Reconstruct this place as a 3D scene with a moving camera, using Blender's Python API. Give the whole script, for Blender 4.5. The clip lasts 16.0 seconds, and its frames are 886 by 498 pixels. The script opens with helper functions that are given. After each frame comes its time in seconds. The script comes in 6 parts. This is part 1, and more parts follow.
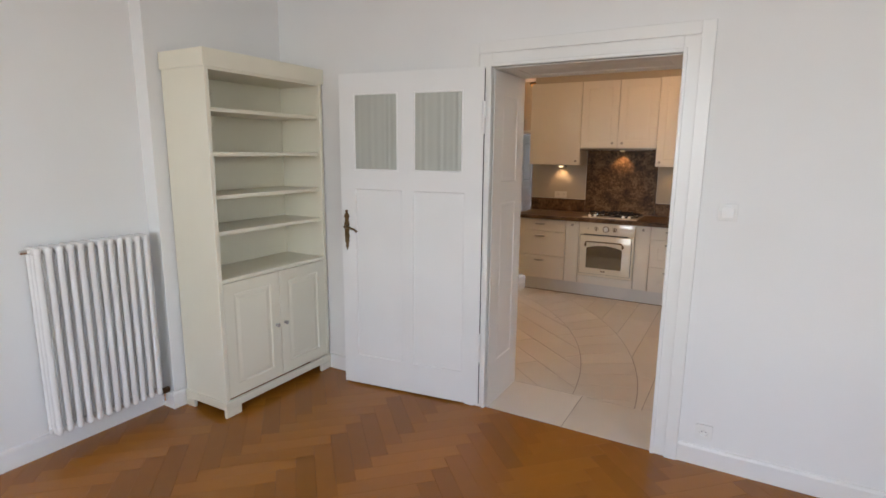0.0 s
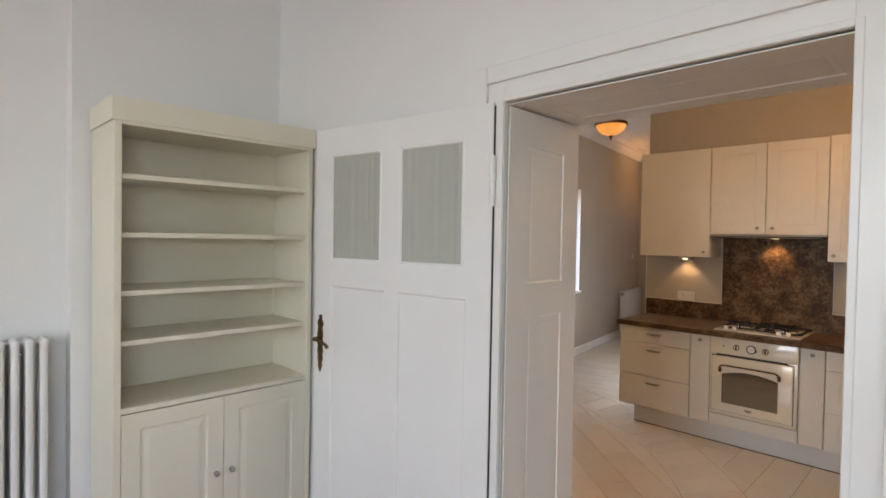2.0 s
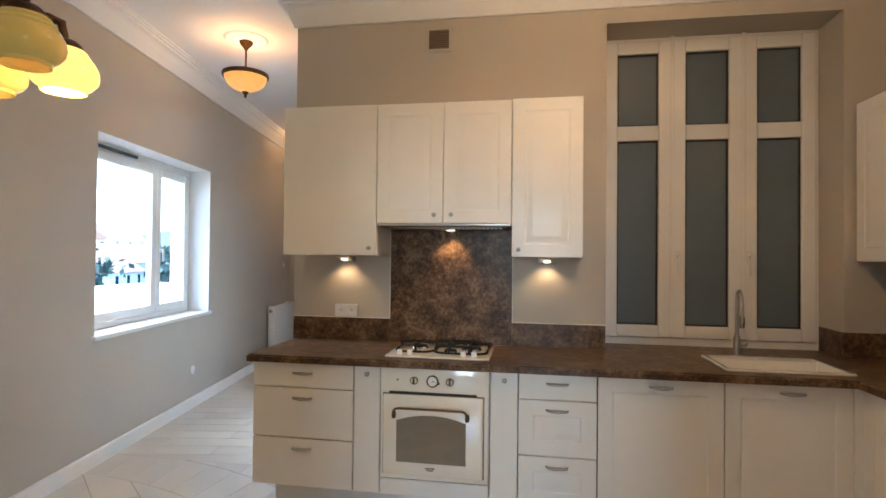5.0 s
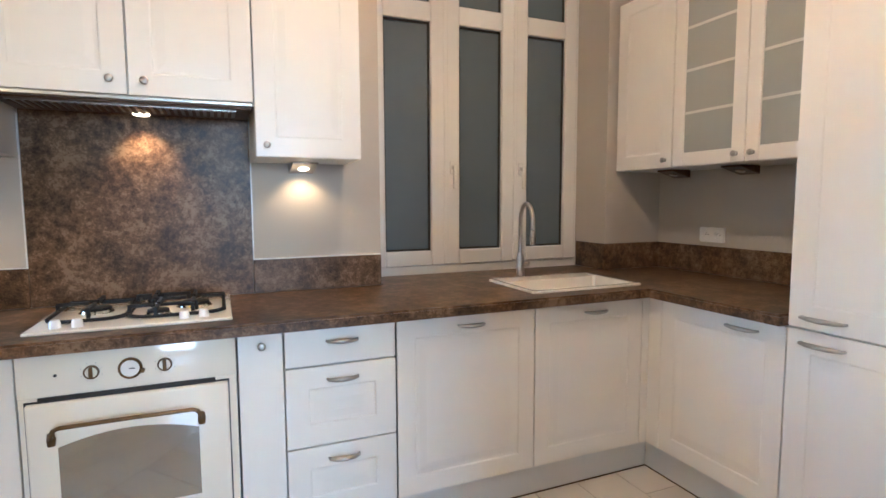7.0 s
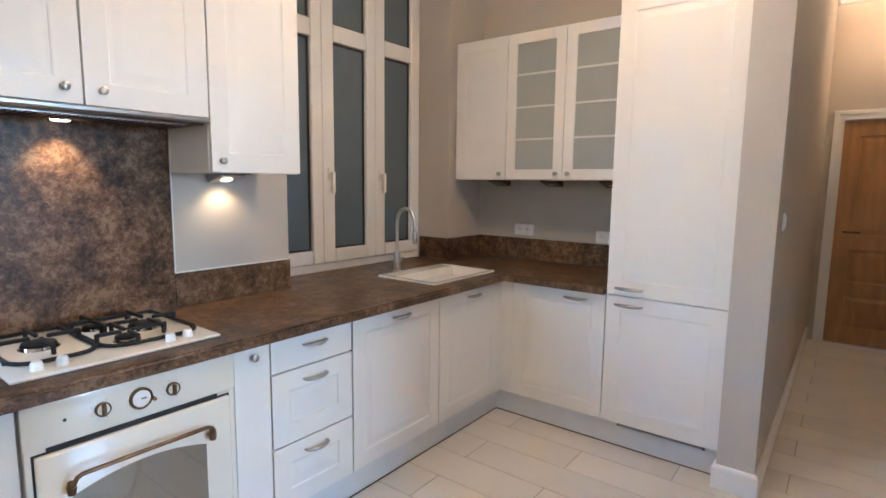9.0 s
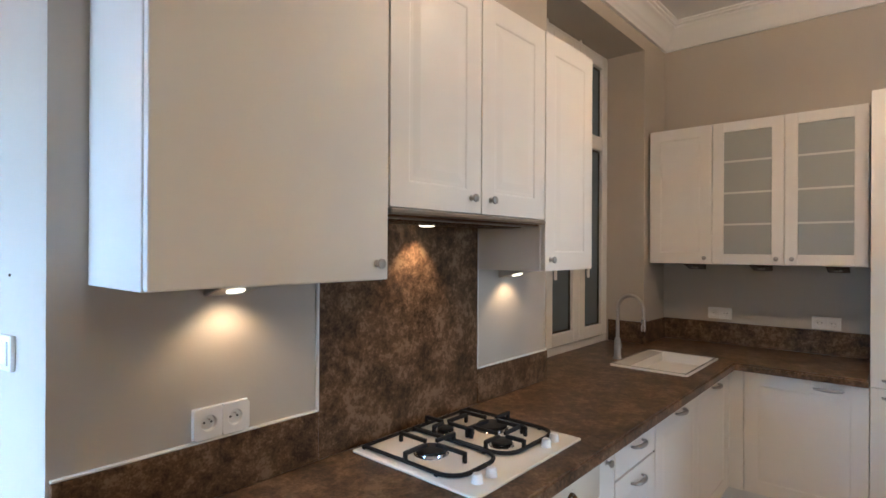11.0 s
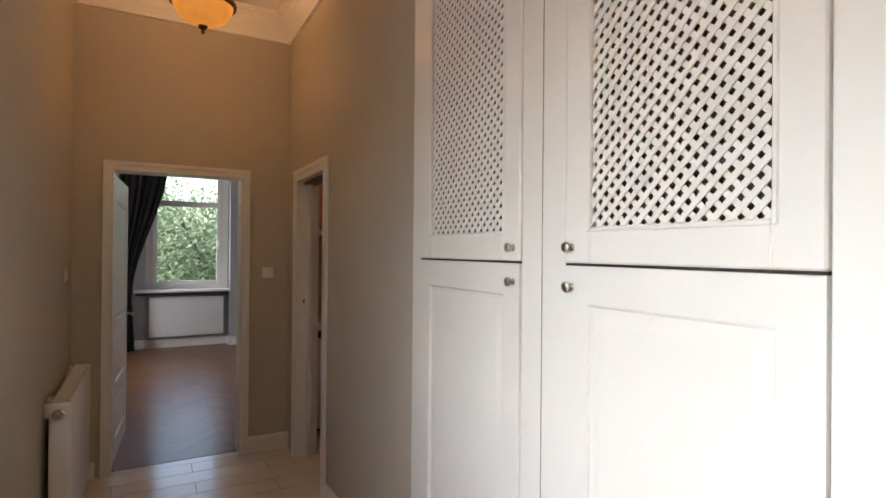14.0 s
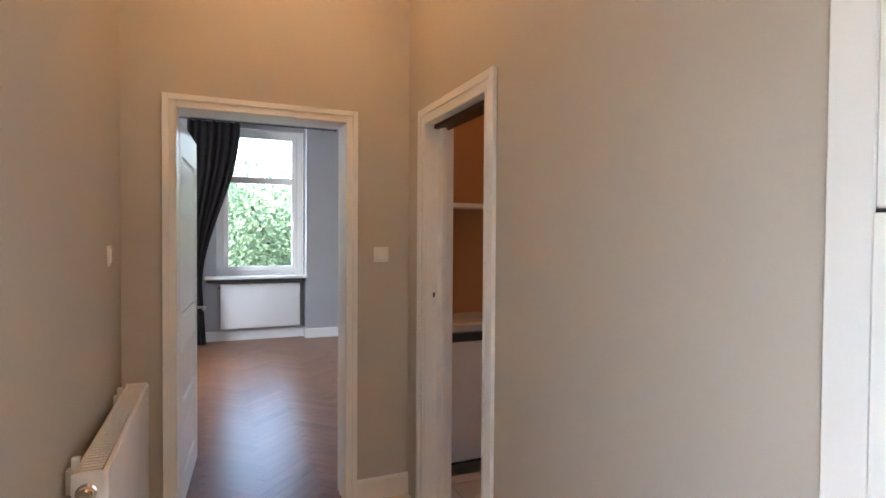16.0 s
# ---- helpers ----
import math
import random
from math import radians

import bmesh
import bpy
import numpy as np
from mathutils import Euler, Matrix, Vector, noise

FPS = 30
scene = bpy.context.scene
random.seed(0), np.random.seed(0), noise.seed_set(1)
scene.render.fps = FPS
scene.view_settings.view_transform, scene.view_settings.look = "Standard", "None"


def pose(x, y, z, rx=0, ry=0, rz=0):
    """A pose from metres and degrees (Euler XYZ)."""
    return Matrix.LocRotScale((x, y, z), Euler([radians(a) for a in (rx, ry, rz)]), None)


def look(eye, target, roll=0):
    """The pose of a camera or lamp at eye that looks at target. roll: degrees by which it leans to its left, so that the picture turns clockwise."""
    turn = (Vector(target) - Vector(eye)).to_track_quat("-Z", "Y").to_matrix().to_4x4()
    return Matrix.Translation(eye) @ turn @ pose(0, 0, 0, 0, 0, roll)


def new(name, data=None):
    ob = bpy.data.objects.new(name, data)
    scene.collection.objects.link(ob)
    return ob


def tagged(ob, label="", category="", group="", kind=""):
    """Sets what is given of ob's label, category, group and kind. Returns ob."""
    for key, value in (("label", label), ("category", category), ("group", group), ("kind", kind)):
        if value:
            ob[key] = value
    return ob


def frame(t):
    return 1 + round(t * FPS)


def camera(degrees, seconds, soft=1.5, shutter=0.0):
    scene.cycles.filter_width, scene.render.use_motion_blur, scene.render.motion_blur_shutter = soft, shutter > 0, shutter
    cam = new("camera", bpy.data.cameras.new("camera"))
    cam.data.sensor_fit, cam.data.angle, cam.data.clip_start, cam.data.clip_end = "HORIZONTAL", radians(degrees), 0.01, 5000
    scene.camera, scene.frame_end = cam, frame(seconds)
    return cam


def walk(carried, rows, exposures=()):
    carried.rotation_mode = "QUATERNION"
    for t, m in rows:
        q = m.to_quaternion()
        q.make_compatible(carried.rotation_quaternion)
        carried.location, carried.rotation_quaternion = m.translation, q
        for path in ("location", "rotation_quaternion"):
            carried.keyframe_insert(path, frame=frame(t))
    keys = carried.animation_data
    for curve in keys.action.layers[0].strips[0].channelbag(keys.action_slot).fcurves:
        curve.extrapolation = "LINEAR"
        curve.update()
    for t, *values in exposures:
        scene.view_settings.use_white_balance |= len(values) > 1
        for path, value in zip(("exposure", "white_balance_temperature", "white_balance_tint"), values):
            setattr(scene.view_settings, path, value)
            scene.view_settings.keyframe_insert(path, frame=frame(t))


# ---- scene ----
cam = camera(79.7, 16.0, soft=1.6)
PATH = [
    (0, (0.935, -0.311, 1.6), (-0.039, 1.399, 1.239), 0.5),
    (0.5, (0.966, -0.018, 1.62), (-0.158, 1.623, 1.415), 0.6),
    (1, (0.957, 0.294, 1.621), (-0.35, 1.805, 1.52), 0.7),
    (1.5, (0.87, 0.654, 1.618), (-0.532, 2.079, 1.564), 0.8),
    (2, (0.811, 1.055, 1.585), (-0.603, 2.469, 1.544), 1.0),
    (2.5, (0.711, 1.443, 1.543), (-0.656, 2.903, 1.541), 0.8),
    (3, (0.597, 1.774, 1.518), (-0.635, 3.349, 1.53), 0.9),
    (3.5, (0.486, 2.066, 1.439), (-0.54, 3.783, 1.472), 1.1),
    (4, (0.406, 2.303, 1.463), (-0.433, 4.119, 1.488), 0.8),
    (4.5, (0.253, 2.505, 1.446), (-0.364, 4.407, 1.479), 0.8),
    (5, (0.167, 2.693, 1.453), (-0.162, 4.665, 1.485), 0.6),
    (5.2, (0.161, 2.787, 1.424), (-0.042, 4.777, 1.466), 0.5),
    (7.3, (-0.175, 3.737, 1.28), (0.74, 5.491, 0.989), -0.3),
    (7.5, (-0.245, 3.753, 1.273), (0.759, 5.443, 0.905), -0.3),
    (8, (-0.491, 3.759, 1.321), (0.731, 5.273, 0.854), -0.4),
    (8.2, (-0.61, 3.765, 1.342), (0.72, 5.184, 0.879), -0.5),
    (10.3, (-1.509, 4.426, 1.528), (0.166, 5.519, 1.52), 0.2),
    (10.5, (-1.581, 4.539, 1.521), (0.082, 5.65, 1.521), 0.1),
    (11, (-1.738, 4.76, 1.545), (-0.229, 6.073, 1.545), 0.3),
    (11.5, (-1.923, 4.952, 1.554), (-0.712, 6.544, 1.563), 0.5),
    (12, (-2.083, 5.162, 1.549), (-1.066, 6.883, 1.557), 0.5),
    (12.5, (-2.21, 5.446, 1.54), (-1.329, 7.241, 1.542), 0.5),
    (13, (-2.302, 5.763, 1.511), (-1.55, 7.617, 1.518), 0.5),
    (13.5, (-2.393, 6.078, 1.501), (-1.702, 7.955, 1.511), 0.5),
    (14, (-2.446, 6.458, 1.477), (-1.771, 8.341, 1.486), 0.5),
    (14.5, (-2.511, 6.805, 1.467), (-1.879, 8.702, 1.478), 0.6),
    (15, (-2.6, 7.131, 1.473), (-2.003, 9.04, 1.481), 0.6),
    (15.5, (-2.649, 7.455, 1.433), (-2.083, 9.373, 1.446), 0.4),
    (16, (-2.693, 7.765, 1.4), (-2.216, 9.707, 1.358), 0.4),
]
EXPOSURES = [(0, 3.1, 6700, 14), (3, 3.2, 6450, 10), (4.5, 3.45, 5600, 3), (5, 3.55, 5400, 3), (7.5, 4.35, 4600, 3), (8, 4.3, 4550, 3), (10.5, 4.0, 4400, 3), (11, 3.7, 4750, 4), (11.5, 3.25, 5100, 4), (12, 2.95, 6000, 9), (13, 2.75, 6500, 11), (14.5, 2.85, 7900, 17), (15.3, 3.2, 7300, 15), (16, 4.05, 6600, 11)]
walk(cam, [(t, look(eye, target, roll)) for t, eye, target, roll in PATH], EXPOSURES)

# ---- world and large lights ----
world = bpy.data.worlds.new("sky")
scene.world = world
world.use_nodes = True
wn = world.node_tree.nodes
sky = wn.new("ShaderNodeTexSky")
sky.sky_type, sky.sun_disc = "NISHITA", False
sky.sun_elevation, sky.sun_rotation = radians(54), radians(256)
world.node_tree.links.new(sky.outputs[0], wn["Background"].inputs[0])
wn["Background"].inputs[1].default_value = 0.15

sun_data = bpy.data.lights.new("sun", "SUN")
sun_data.energy, sun_data.angle, sun_data.color = 0.9, radians(80), (0.93, 0.97, 1.0)
sun = new("sun", sun_data)
sun.matrix_world = look((-25, -6, 36), (0, 0, 0))


def window_light(name, m, w, h, watts, color):
    d = bpy.data.lights.new(name, "AREA")
    d.shape, d.size, d.size_y, d.energy, d.color = "RECTANGLE", w, h, watts, color
    ob = new(name, d)
    ob.matrix_world = m
    return ob


DAY = (0.90, 0.95, 1.0)
# daylight from two assumed windows, placed unseen to light room and doorway
window_light("daylight_living_south", look((0.6, -3.32, 1.7), (0.5, 0, 1.1)), 1.5, 1.9, 9.5, DAY)
window_light("daylight_living_east", look((3.72, -0.6, 1.7), (0, -0.3, 0.9)), 1.5, 1.9, 2.2, DAY)
HALL = pose(-1.442, 6.13, 0, 0, 0, 9.4)  # the hall runs askew to the kitchen: x across it, y along it

# fill light in an added, unseen side window, to brighten the bedroom
window_light("daylight_bedroom_fill", HALL @ pose(-3.02, 7.5, 1.75, 90, 0, -90), 1.1, 1.6, 2.6, DAY)


def bulb(name, place, watts, color=(1, 0.62, 0.3), radius=0.035):
    d = bpy.data.lights.new(name, "POINT")
    d.energy, d.color, d.shadow_soft_size = watts, color, radius
    ob = new(name, d)
    ob.location = place
    return ob


def spot(name, place, target, watts, degrees=75, color=(1, 0.60, 0.28), blend=0.6, radius=0.025):
    d = bpy.data.lights.new(name, "SPOT")
    d.energy, d.color, d.spot_size, d.spot_blend, d.shadow_soft_size = watts, color, radians(degrees), blend, radius
    ob = new(name, d)
    ob.matrix_world = look(place, target)
    return ob


# ---- materials ----
def material(name, color, rough=0.5, metal=0.0, vary=0.0, scale=3.0, bump=0.0, bump_scale=60.0, spec=0.5, coat=0.0,
             emit=None, emit_strength=0.0, transmission=0.0, island=0.0, per_object=0.0, stretch=(1, 1, 1), rough_vary=0.0):
    m = bpy.data.materials.new(name)
    m.use_nodes = True
    nt = m.node_tree
    n, l = nt.nodes, nt.links
    b = n["Principled BSDF"]
    b.inputs["Base Color"].default_value = (*color, 1)
    b.inputs["Roughness"].default_value = rough
    b.inputs["Metallic"].default_value = metal
    b.inputs["Specular IOR Level"].default_value = spec
    b.inputs["Coat Weight"].default_value = coat
    b.inputs["Transmission Weight"].default_value = transmission
    if emit:
        b.inputs["Emission Color"].default_value = (*emit, 1)
        b.inputs["Emission Strength"].default_value = emit_strength
    tc = n.new("ShaderNodeTexCoord")
    mp = n.new("ShaderNodeMapping")
    mp.inputs["Scale"].default_value = stretch
    l.new(tc.outputs["Object"], mp.inputs["Vector"])
    last = None
    if vary:
        no = n.new("ShaderNodeTexNoise")
        no.inputs["Scale"].default_value, no.inputs["Detail"].default_value = scale, 5
        l.new(mp.outputs[0], no.inputs["Vector"])
        mr = n.new("ShaderNodeMapRange")
        mr.inputs["From Min"].default_value, mr.inputs["From Max"].default_value = 0.3, 0.7
        mr.inputs["To Min"].default_value, mr.inputs["To Max"].default_value = 1 - vary, 1 + vary
        l.new(no.outputs["Fac"], mr.inputs["Value"])
        last = mr.outputs[0]
        if rough_vary:
            mr2 = n.new("ShaderNodeMapRange")
            mr2.inputs["From Min"].default_value, mr2.inputs["From Max"].default_value = 0.3, 0.7
            mr2.inputs["To Min"].default_value, mr2.inputs["To Max"].default_value = rough - rough_vary, rough + rough_vary
            l.new(no.outputs["Fac"], mr2.inputs["Value"])
            l.new(mr2.outputs[0], b.inputs["Roughness"])
    for amount, source, socket in ((island, "ShaderNodeNewGeometry", "Random Per Island"), (per_object, "ShaderNodeObjectInfo", "Random")):
        if amount:
            g = n.new(source)
            mr = n.new("ShaderNodeMapRange")
            mr.inputs["To Min"].default_value, mr.inputs["To Max"].default_value = 1 - amount, 1 + amount
            l.new(g.outputs[socket], mr.inputs["Value"])
            if last is None:
                last = mr.outputs[0]
            else:
                mu = n.new("ShaderNodeMath")
                mu.operation = "MULTIPLY"
                l.new(last, mu.inputs[0])
                l.new(mr.outputs[0], mu.inputs[1])
                last = mu.outputs[0]
    if last is not None:
        mix = n.new("ShaderNodeVectorMath")
        mix.operation = "SCALE"
        mix.inputs[0].default_value = color
        l.new(last, mix.inputs["Scale"])
        l.new(mix.outputs[0], b.inputs["Base Color"])
    if bump:
        no = n.new("ShaderNodeTexNoise")
        no.inputs["Scale"].default_value, no.inputs["Detail"].default_value = bump_scale, 4
        l.new(mp.outputs[0], no.inputs["Vector"])
        bu = n.new("ShaderNodeBump")
        bu.inputs["Strength"].default_value, bu.inputs["Distance"].default_value = bump, 0.002
        l.new(no.outputs["Fac"], bu.inputs["Height"])
        l.new(bu.outputs[0], b.inputs["Normal"])
    return m


WHITE_WALL = material("white_wall_paint", (0.80, 0.79, 0.77), 0.75, vary=0.025, scale=1.4, bump=0.12, bump_scale=90)
GREIGE = material("greige_wall_paint", (0.50, 0.452, 0.382), 0.7, vary=0.03, scale=1.3, bump=0.12, bump_scale=90)
GREY_WALL = material("grey_wall_paint", (0.36, 0.355, 0.365), 0.75, vary=0.03, scale=1.3, bump=0.1, bump_scale=90)
BROWN_WALL = material("brown_bathroom_wall", (0.52, 0.27, 0.13), 0.5, vary=0.08, scale=2, bump=0.1)
CEILING = material("white_ceiling_paint", (0.80, 0.80, 0.79), 0.8, vary=0.02, scale=1.2, bump=0.08, bump_scale=80)
TRIM = material("white_gloss_paint", (0.80, 0.79, 0.76), 0.32, vary=0.02, scale=2.5, bump=0.04, bump_scale=25)
OLD_DOOR = material("old_white_door_paint", (0.80, 0.79, 0.77), 0.3, vary=0.02, scale=3, bump=0.05, bump_scale=14, rough_vary=0.0)
CREAM = material("cream_bookcase_lacquer", (0.78, 0.735, 0.60), 0.35, vary=0.03, scale=2, bump=0.05, bump_scale=40)
LACQUER = material("white_kitchen_lacquer", (0.80, 0.765, 0.70), 0.36, vary=0.015, scale=2, bump=0.03, bump_scale=9, coat=0.06)
CARCASS = material("white_cabinet_board", (0.78, 0.75, 0.69), 0.35, vary=0.02, scale=2, bump=0.04)
PLINTH = material("pale_grey_plinth", (0.70, 0.70, 0.69), 0.3, vary=0.03, scale=4)
# near-black filler: the shade inside gaps and slots put into a colour
DARK_GAP = material("dark_shadow_gap", (0.03, 0.028, 0.025), 0.8, vary=0.1)
NICKEL = material("brushed_nickel", (0.55, 0.53, 0.50), 0.28, 1.0, vary=0.06, scale=30)
CHROME = material("polished_chrome", (0.75, 0.74, 0.72), 0.08, 1.0, vary=0.03, scale=20)
HANDLE = material("satin_nickel_handle", (0.42, 0.40, 0.37), 0.3, 1.0, vary=0.06, scale=30)
BRASS = material("aged_dark_brass", (0.16, 0.10, 0.045), 0.38, 0.9, vary=0.25, scale=40)
BRONZE = material("dark_bronze", (0.10, 0.06, 0.035), 0.4, 0.8, vary=0.2, scale=30)
IRON = material("black_enamelled_iron", (0.015, 0.015, 0.016), 0.6, spec=0.25, vary=0.15, scale=40, bump=0.2, bump_scale=150)
ENAMEL = material("cream_enamel", (0.80, 0.74, 0.62), 0.14, vary=0.015, scale=5, coat=0.5)
OVEN_GLASS = material("grey_mirror_oven_glass", (0.36, 0.36, 0.33), 0.05, 0.9, vary=0.04, scale=3)
FOIL_GLASS = material("frosted_grey_window_glass", (0.125, 0.155, 0.178), 0.22, vary=0.06, scale=2, bump=0.05, bump_scale=300)
FROST_GLASS = material("frosted_cabinet_glass", (0.36, 0.37, 0.34), 0.3, vary=0.03, scale=2)
CURTAIN_GLASS = material("grey_curtained_glass", (0.43, 0.435, 0.385), 0.35, vary=0.03, scale=3)
GASKET = material("black_rubber_gasket", (0.015, 0.015, 0.016), 0.6, vary=0.1)
PVC = material("white_window_plastic", (0.80, 0.79, 0.76), 0.25, vary=0.015, scale=4)
PLASTIC = material("white_switch_plastic", (0.82, 0.81, 0.78), 0.25, vary=0.01)
RADIATOR = material("white_radiator_enamel", (0.80, 0.79, 0.77), 0.25, vary=0.02, scale=4, bump=0.05, bump_scale=40)
CERAMIC = material("white_sink_ceramic", (0.82, 0.80, 0.76), 0.15, vary=0.01, coat=0.4)
GROUT = material("beige_tile_grout", (0.30, 0.27, 0.235), 0.85, vary=0.1, scale=30, bump=0.2)
TILE = material("pale_beige_porcelain_tile", (0.69, 0.645, 0.575), 0.17, vary=0.05, scale=2.2, bump=0.05, bump_scale=30, per_object=0.05, island=0.05, rough_vary=0.05)
SUBFLOOR = material("dark_parquet_joint", (0.15, 0.062, 0.015), 0.8, vary=0.1)
OAK = material("varnished_oak_parquet", (0.34, 0.125, 0.014), 0.22, spec=0.4, vary=0.08, scale=3, bump=0.08, bump_scale=30, per_object=0.09, island=0.09, rough_vary=0.05)
# same oak, darkened: imitates the weaker sheen of staves laid crosswise
OAK_CROSS_DIM = material("varnished_oak_cross_staves_dimmed", (0.285, 0.102, 0.011), 0.22, spec=0.4, vary=0.08, scale=3, bump=0.08, bump_scale=30, per_object=0.09, island=0.09, rough_vary=0.05)
RED_OAK = material("reddish_bedroom_parquet", (0.19, 0.085, 0.042), 0.3, vary=0.12, scale=7, bump=0.1, bump_scale=30, island=0.2, per_object=0.2)
CURTAIN = material("charcoal_curtain_fabric", (0.024, 0.021, 0.022), 0.9, vary=0.15, scale=20, bump=0.3, bump_scale=300)
DOOR_WOOD = material("honey_wooden_door", (0.42, 0.22, 0.07), 0.35, vary=0.2, scale=4, bump=0.1, stretch=(4, 4, 0.6))
LEAVES = material("green_leaves", (0.13, 0.18, 0.08), 0.6, vary=0.15, scale=0.8, island=0.22)
BARK = material("grey_brown_bark", (0.10, 0.08, 0.06), 0.9, vary=0.3, scale=6, bump=0.5)
RENDER_WALL = material("pale_facade_plaster", (0.72, 0.69, 0.65), 0.85, vary=0.06, scale=0.6)
ROOF_TILE = material("weathered_roof_tiles", (0.30, 0.17, 0.12), 0.8, vary=0.2, scale=3)
# green pushed towards blue: distance haze put into the base colour
GRASS = material("hazed_grass_and_scrub", (0.06, 0.10, 0.075), 0.9, vary=0.3, scale=0.15)
CONCRETE = material("pale_concrete_terrace", (0.74, 0.73, 0.70), 0.85, vary=0.1, scale=1.5)
DARK_PANE = material("dark_house_window", (0.05, 0.06, 0.07), 0.1)
BLACK = material("black_plastic", (0.02, 0.02, 0.022), 0.35, vary=0.1)
SHELF_DIM = material("pale_shelf_through_frosted_glass", (0.66, 0.66, 0.60), 0.4, vary=0.03)
# leaf colour carries the haze of distance as a blue-green tint
TOWN_LEAVES = material("hazy_town_leaves", (0.05, 0.08, 0.065), 0.7, vary=0.3, scale=0.3, island=0.35)
VENT_BROWN = material("brown_vent_plastic", (0.20, 0.125, 0.075), 0.5, vary=0.08, scale=20)
# darkened board colour: the shade inside the closet is put into the paint
CLOSET_SHADE = material("shaded_closet_board", (0.24, 0.21, 0.18), 0.8, vary=0.1)
STONE_BROWN = material("brown_marbled_laminate", (0.11, 0.07, 0.045), 0.33, vary=0.1, spec=0.22)
LAMP_GLOW = material("lit_halogen_lens", (1, 0.9, 0.7), 0.3, emit=(1, 0.72, 0.38), emit_strength=0.35)
BOWL_GLASS = material("lit_alabaster_glass", (0.76, 0.45, 0.15), 0.3, vary=0.12, scale=9, emit=(1.0, 0.38, 0.07), emit_strength=0.075)
SHADE_LIT = material("lit_amber_glass", (0.80, 0.58, 0.10), 0.15, vary=0.1, scale=10, emit=(1.0, 0.66, 0.16), emit_strength=0.11)
# for shades without a bulb; weak emission imitates light through the glass
SHADE_OFF = material("faintly_glowing_amber_glass", (0.56, 0.34, 0.05), 0.12, vary=0.1, scale=10, emit=(1.0, 0.75, 0.2), emit_strength=0.012)


def marble_nodes(m):
    """Cloudy brown stone print: dark umber, rust and pale beige flecks."""
    nt = m.node_tree
    n, l = nt.nodes, nt.links
    b = n["Principled BSDF"]
    tc = n.new("ShaderNodeTexCoord")
    a, c, d = (n.new("ShaderNodeTexNoise") for _ in range(3))
    for node, s, det, dist in ((a, 9, 9, 0.3), (c, 140, 6, 0.2), (d, 40, 9, 0.25)):
        node.inputs["Scale"].default_value, node.inputs["Detail"].default_value, node.inputs["Distortion"].default_value = s, det, dist
        node.inputs["Roughness"].default_value = 0.65
        l.new(tc.outputs["Object"], node.inputs["Vector"])
    soft = n.new("ShaderNodeMath")
    soft.operation = "MULTIPLY"
    soft.inputs[1].default_value = 0.80
    l.new(a.outputs["Fac"], soft.inputs[0])
    mix = n.new("ShaderNodeMath")
    mix.operation = "MULTIPLY_ADD"
    l.new(c.outputs["Fac"], mix.inputs[0])
    mix.inputs[1].default_value = 0.46
    l.new(soft.outputs[0], mix.inputs[2])
    mix2 = n.new("ShaderNodeMath")
    mix2.operation = "MULTIPLY_ADD"
    l.new(d.outputs["Fac"], mix2.inputs[0])
    mix2.inputs[1].default_value = 0.62
    l.new(mix.outputs[0], mix2.inputs[2])
    ramp = n.new("ShaderNodeValToRGB")
    cr = ramp.color_ramp
    cr.elements[0].position, cr.elements[0].color = 0.72, (0.038, 0.022, 0.012, 1)
    cr.elements[1].position, cr.elements[1].color = 1.0, (0.215, 0.138, 0.078, 1)
    e = cr.elements.new(0.86)
    e.color = (0.10, 0.056, 0.028, 1)
    e = cr.elements.new(0.94)
    e.color = (0.155, 0.092, 0.048, 1)
    sub = n.new("ShaderNodeMath")
    sub.operation = "SUBTRACT"
    l.new(mix2.outputs[0], sub.inputs[0])
    sub.inputs[1].default_value = 0.068
    l.new(sub.outputs[0], ramp.inputs["Fac"])
    l.new(ramp.outputs["Color"], b.inputs["Base Color"])


marble_nodes(STONE_BROWN)


def clear_glass(name):
    m = bpy.data.materials.new(name)
    m.use_nodes = True
    nt = m.node_tree
    b = nt.nodes["Principled BSDF"]
    b.inputs["Base Color"].default_value = (0.96, 0.98, 0.98, 1)
    b.inputs["Roughness"].default_value = 0.0
    b.inputs["Transmission Weight"].default_value = 1.0
    b.inputs["IOR"].default_value = 1.05
    return m


GLASS = clear_glass("clear_window_glass")


# ---- mesh helpers ----
def finish(bm, name, mats, smooth=False):
    me = bpy.data.meshes.new(name)
    bmesh.ops.recalc_face_normals(bm, faces=bm.faces)
    bm.to_mesh(me)
    bm.free()
    for m in mats if isinstance(mats, (list, tuple)) else [mats]:
        me.materials.append(m)
    if smooth:
        me.polygons.foreach_set("use_smooth", [True] * len(me.polygons))
        me.set_sharp_from_angle(angle=radians(40))
    return me


def part(name, bm, mat, parent, label="", smooth=False, m=None):
    ob = new(name, finish(bm, name, mat, smooth))
    ob.parent = parent
    if m is not None:
        ob.matrix_local = m
    return tagged(ob, label)


def thing(name, m, label, category, group="", kind=""):
    ob = new(name)
    ob.empty_display_size = 0.1
    ob.matrix_world = m
    return tagged(ob, label, category, group, kind)


def solo(name, bm, mat, label, category, kind="", m=None, smooth=False, group=""):
    ob = new(name, finish(bm, name, mat, smooth))
    if m is not None:
        ob.matrix_world = m
    return tagged(ob, label, category, group, kind)


def setting(name, bm, mat, label="", smooth=False, m=None):
    if m is not None:
        bmesh.ops.transform(bm, matrix=m, verts=bm.verts)
    return tagged(new(name, finish(bm, name, mat, smooth)), label, "", "", "structure")


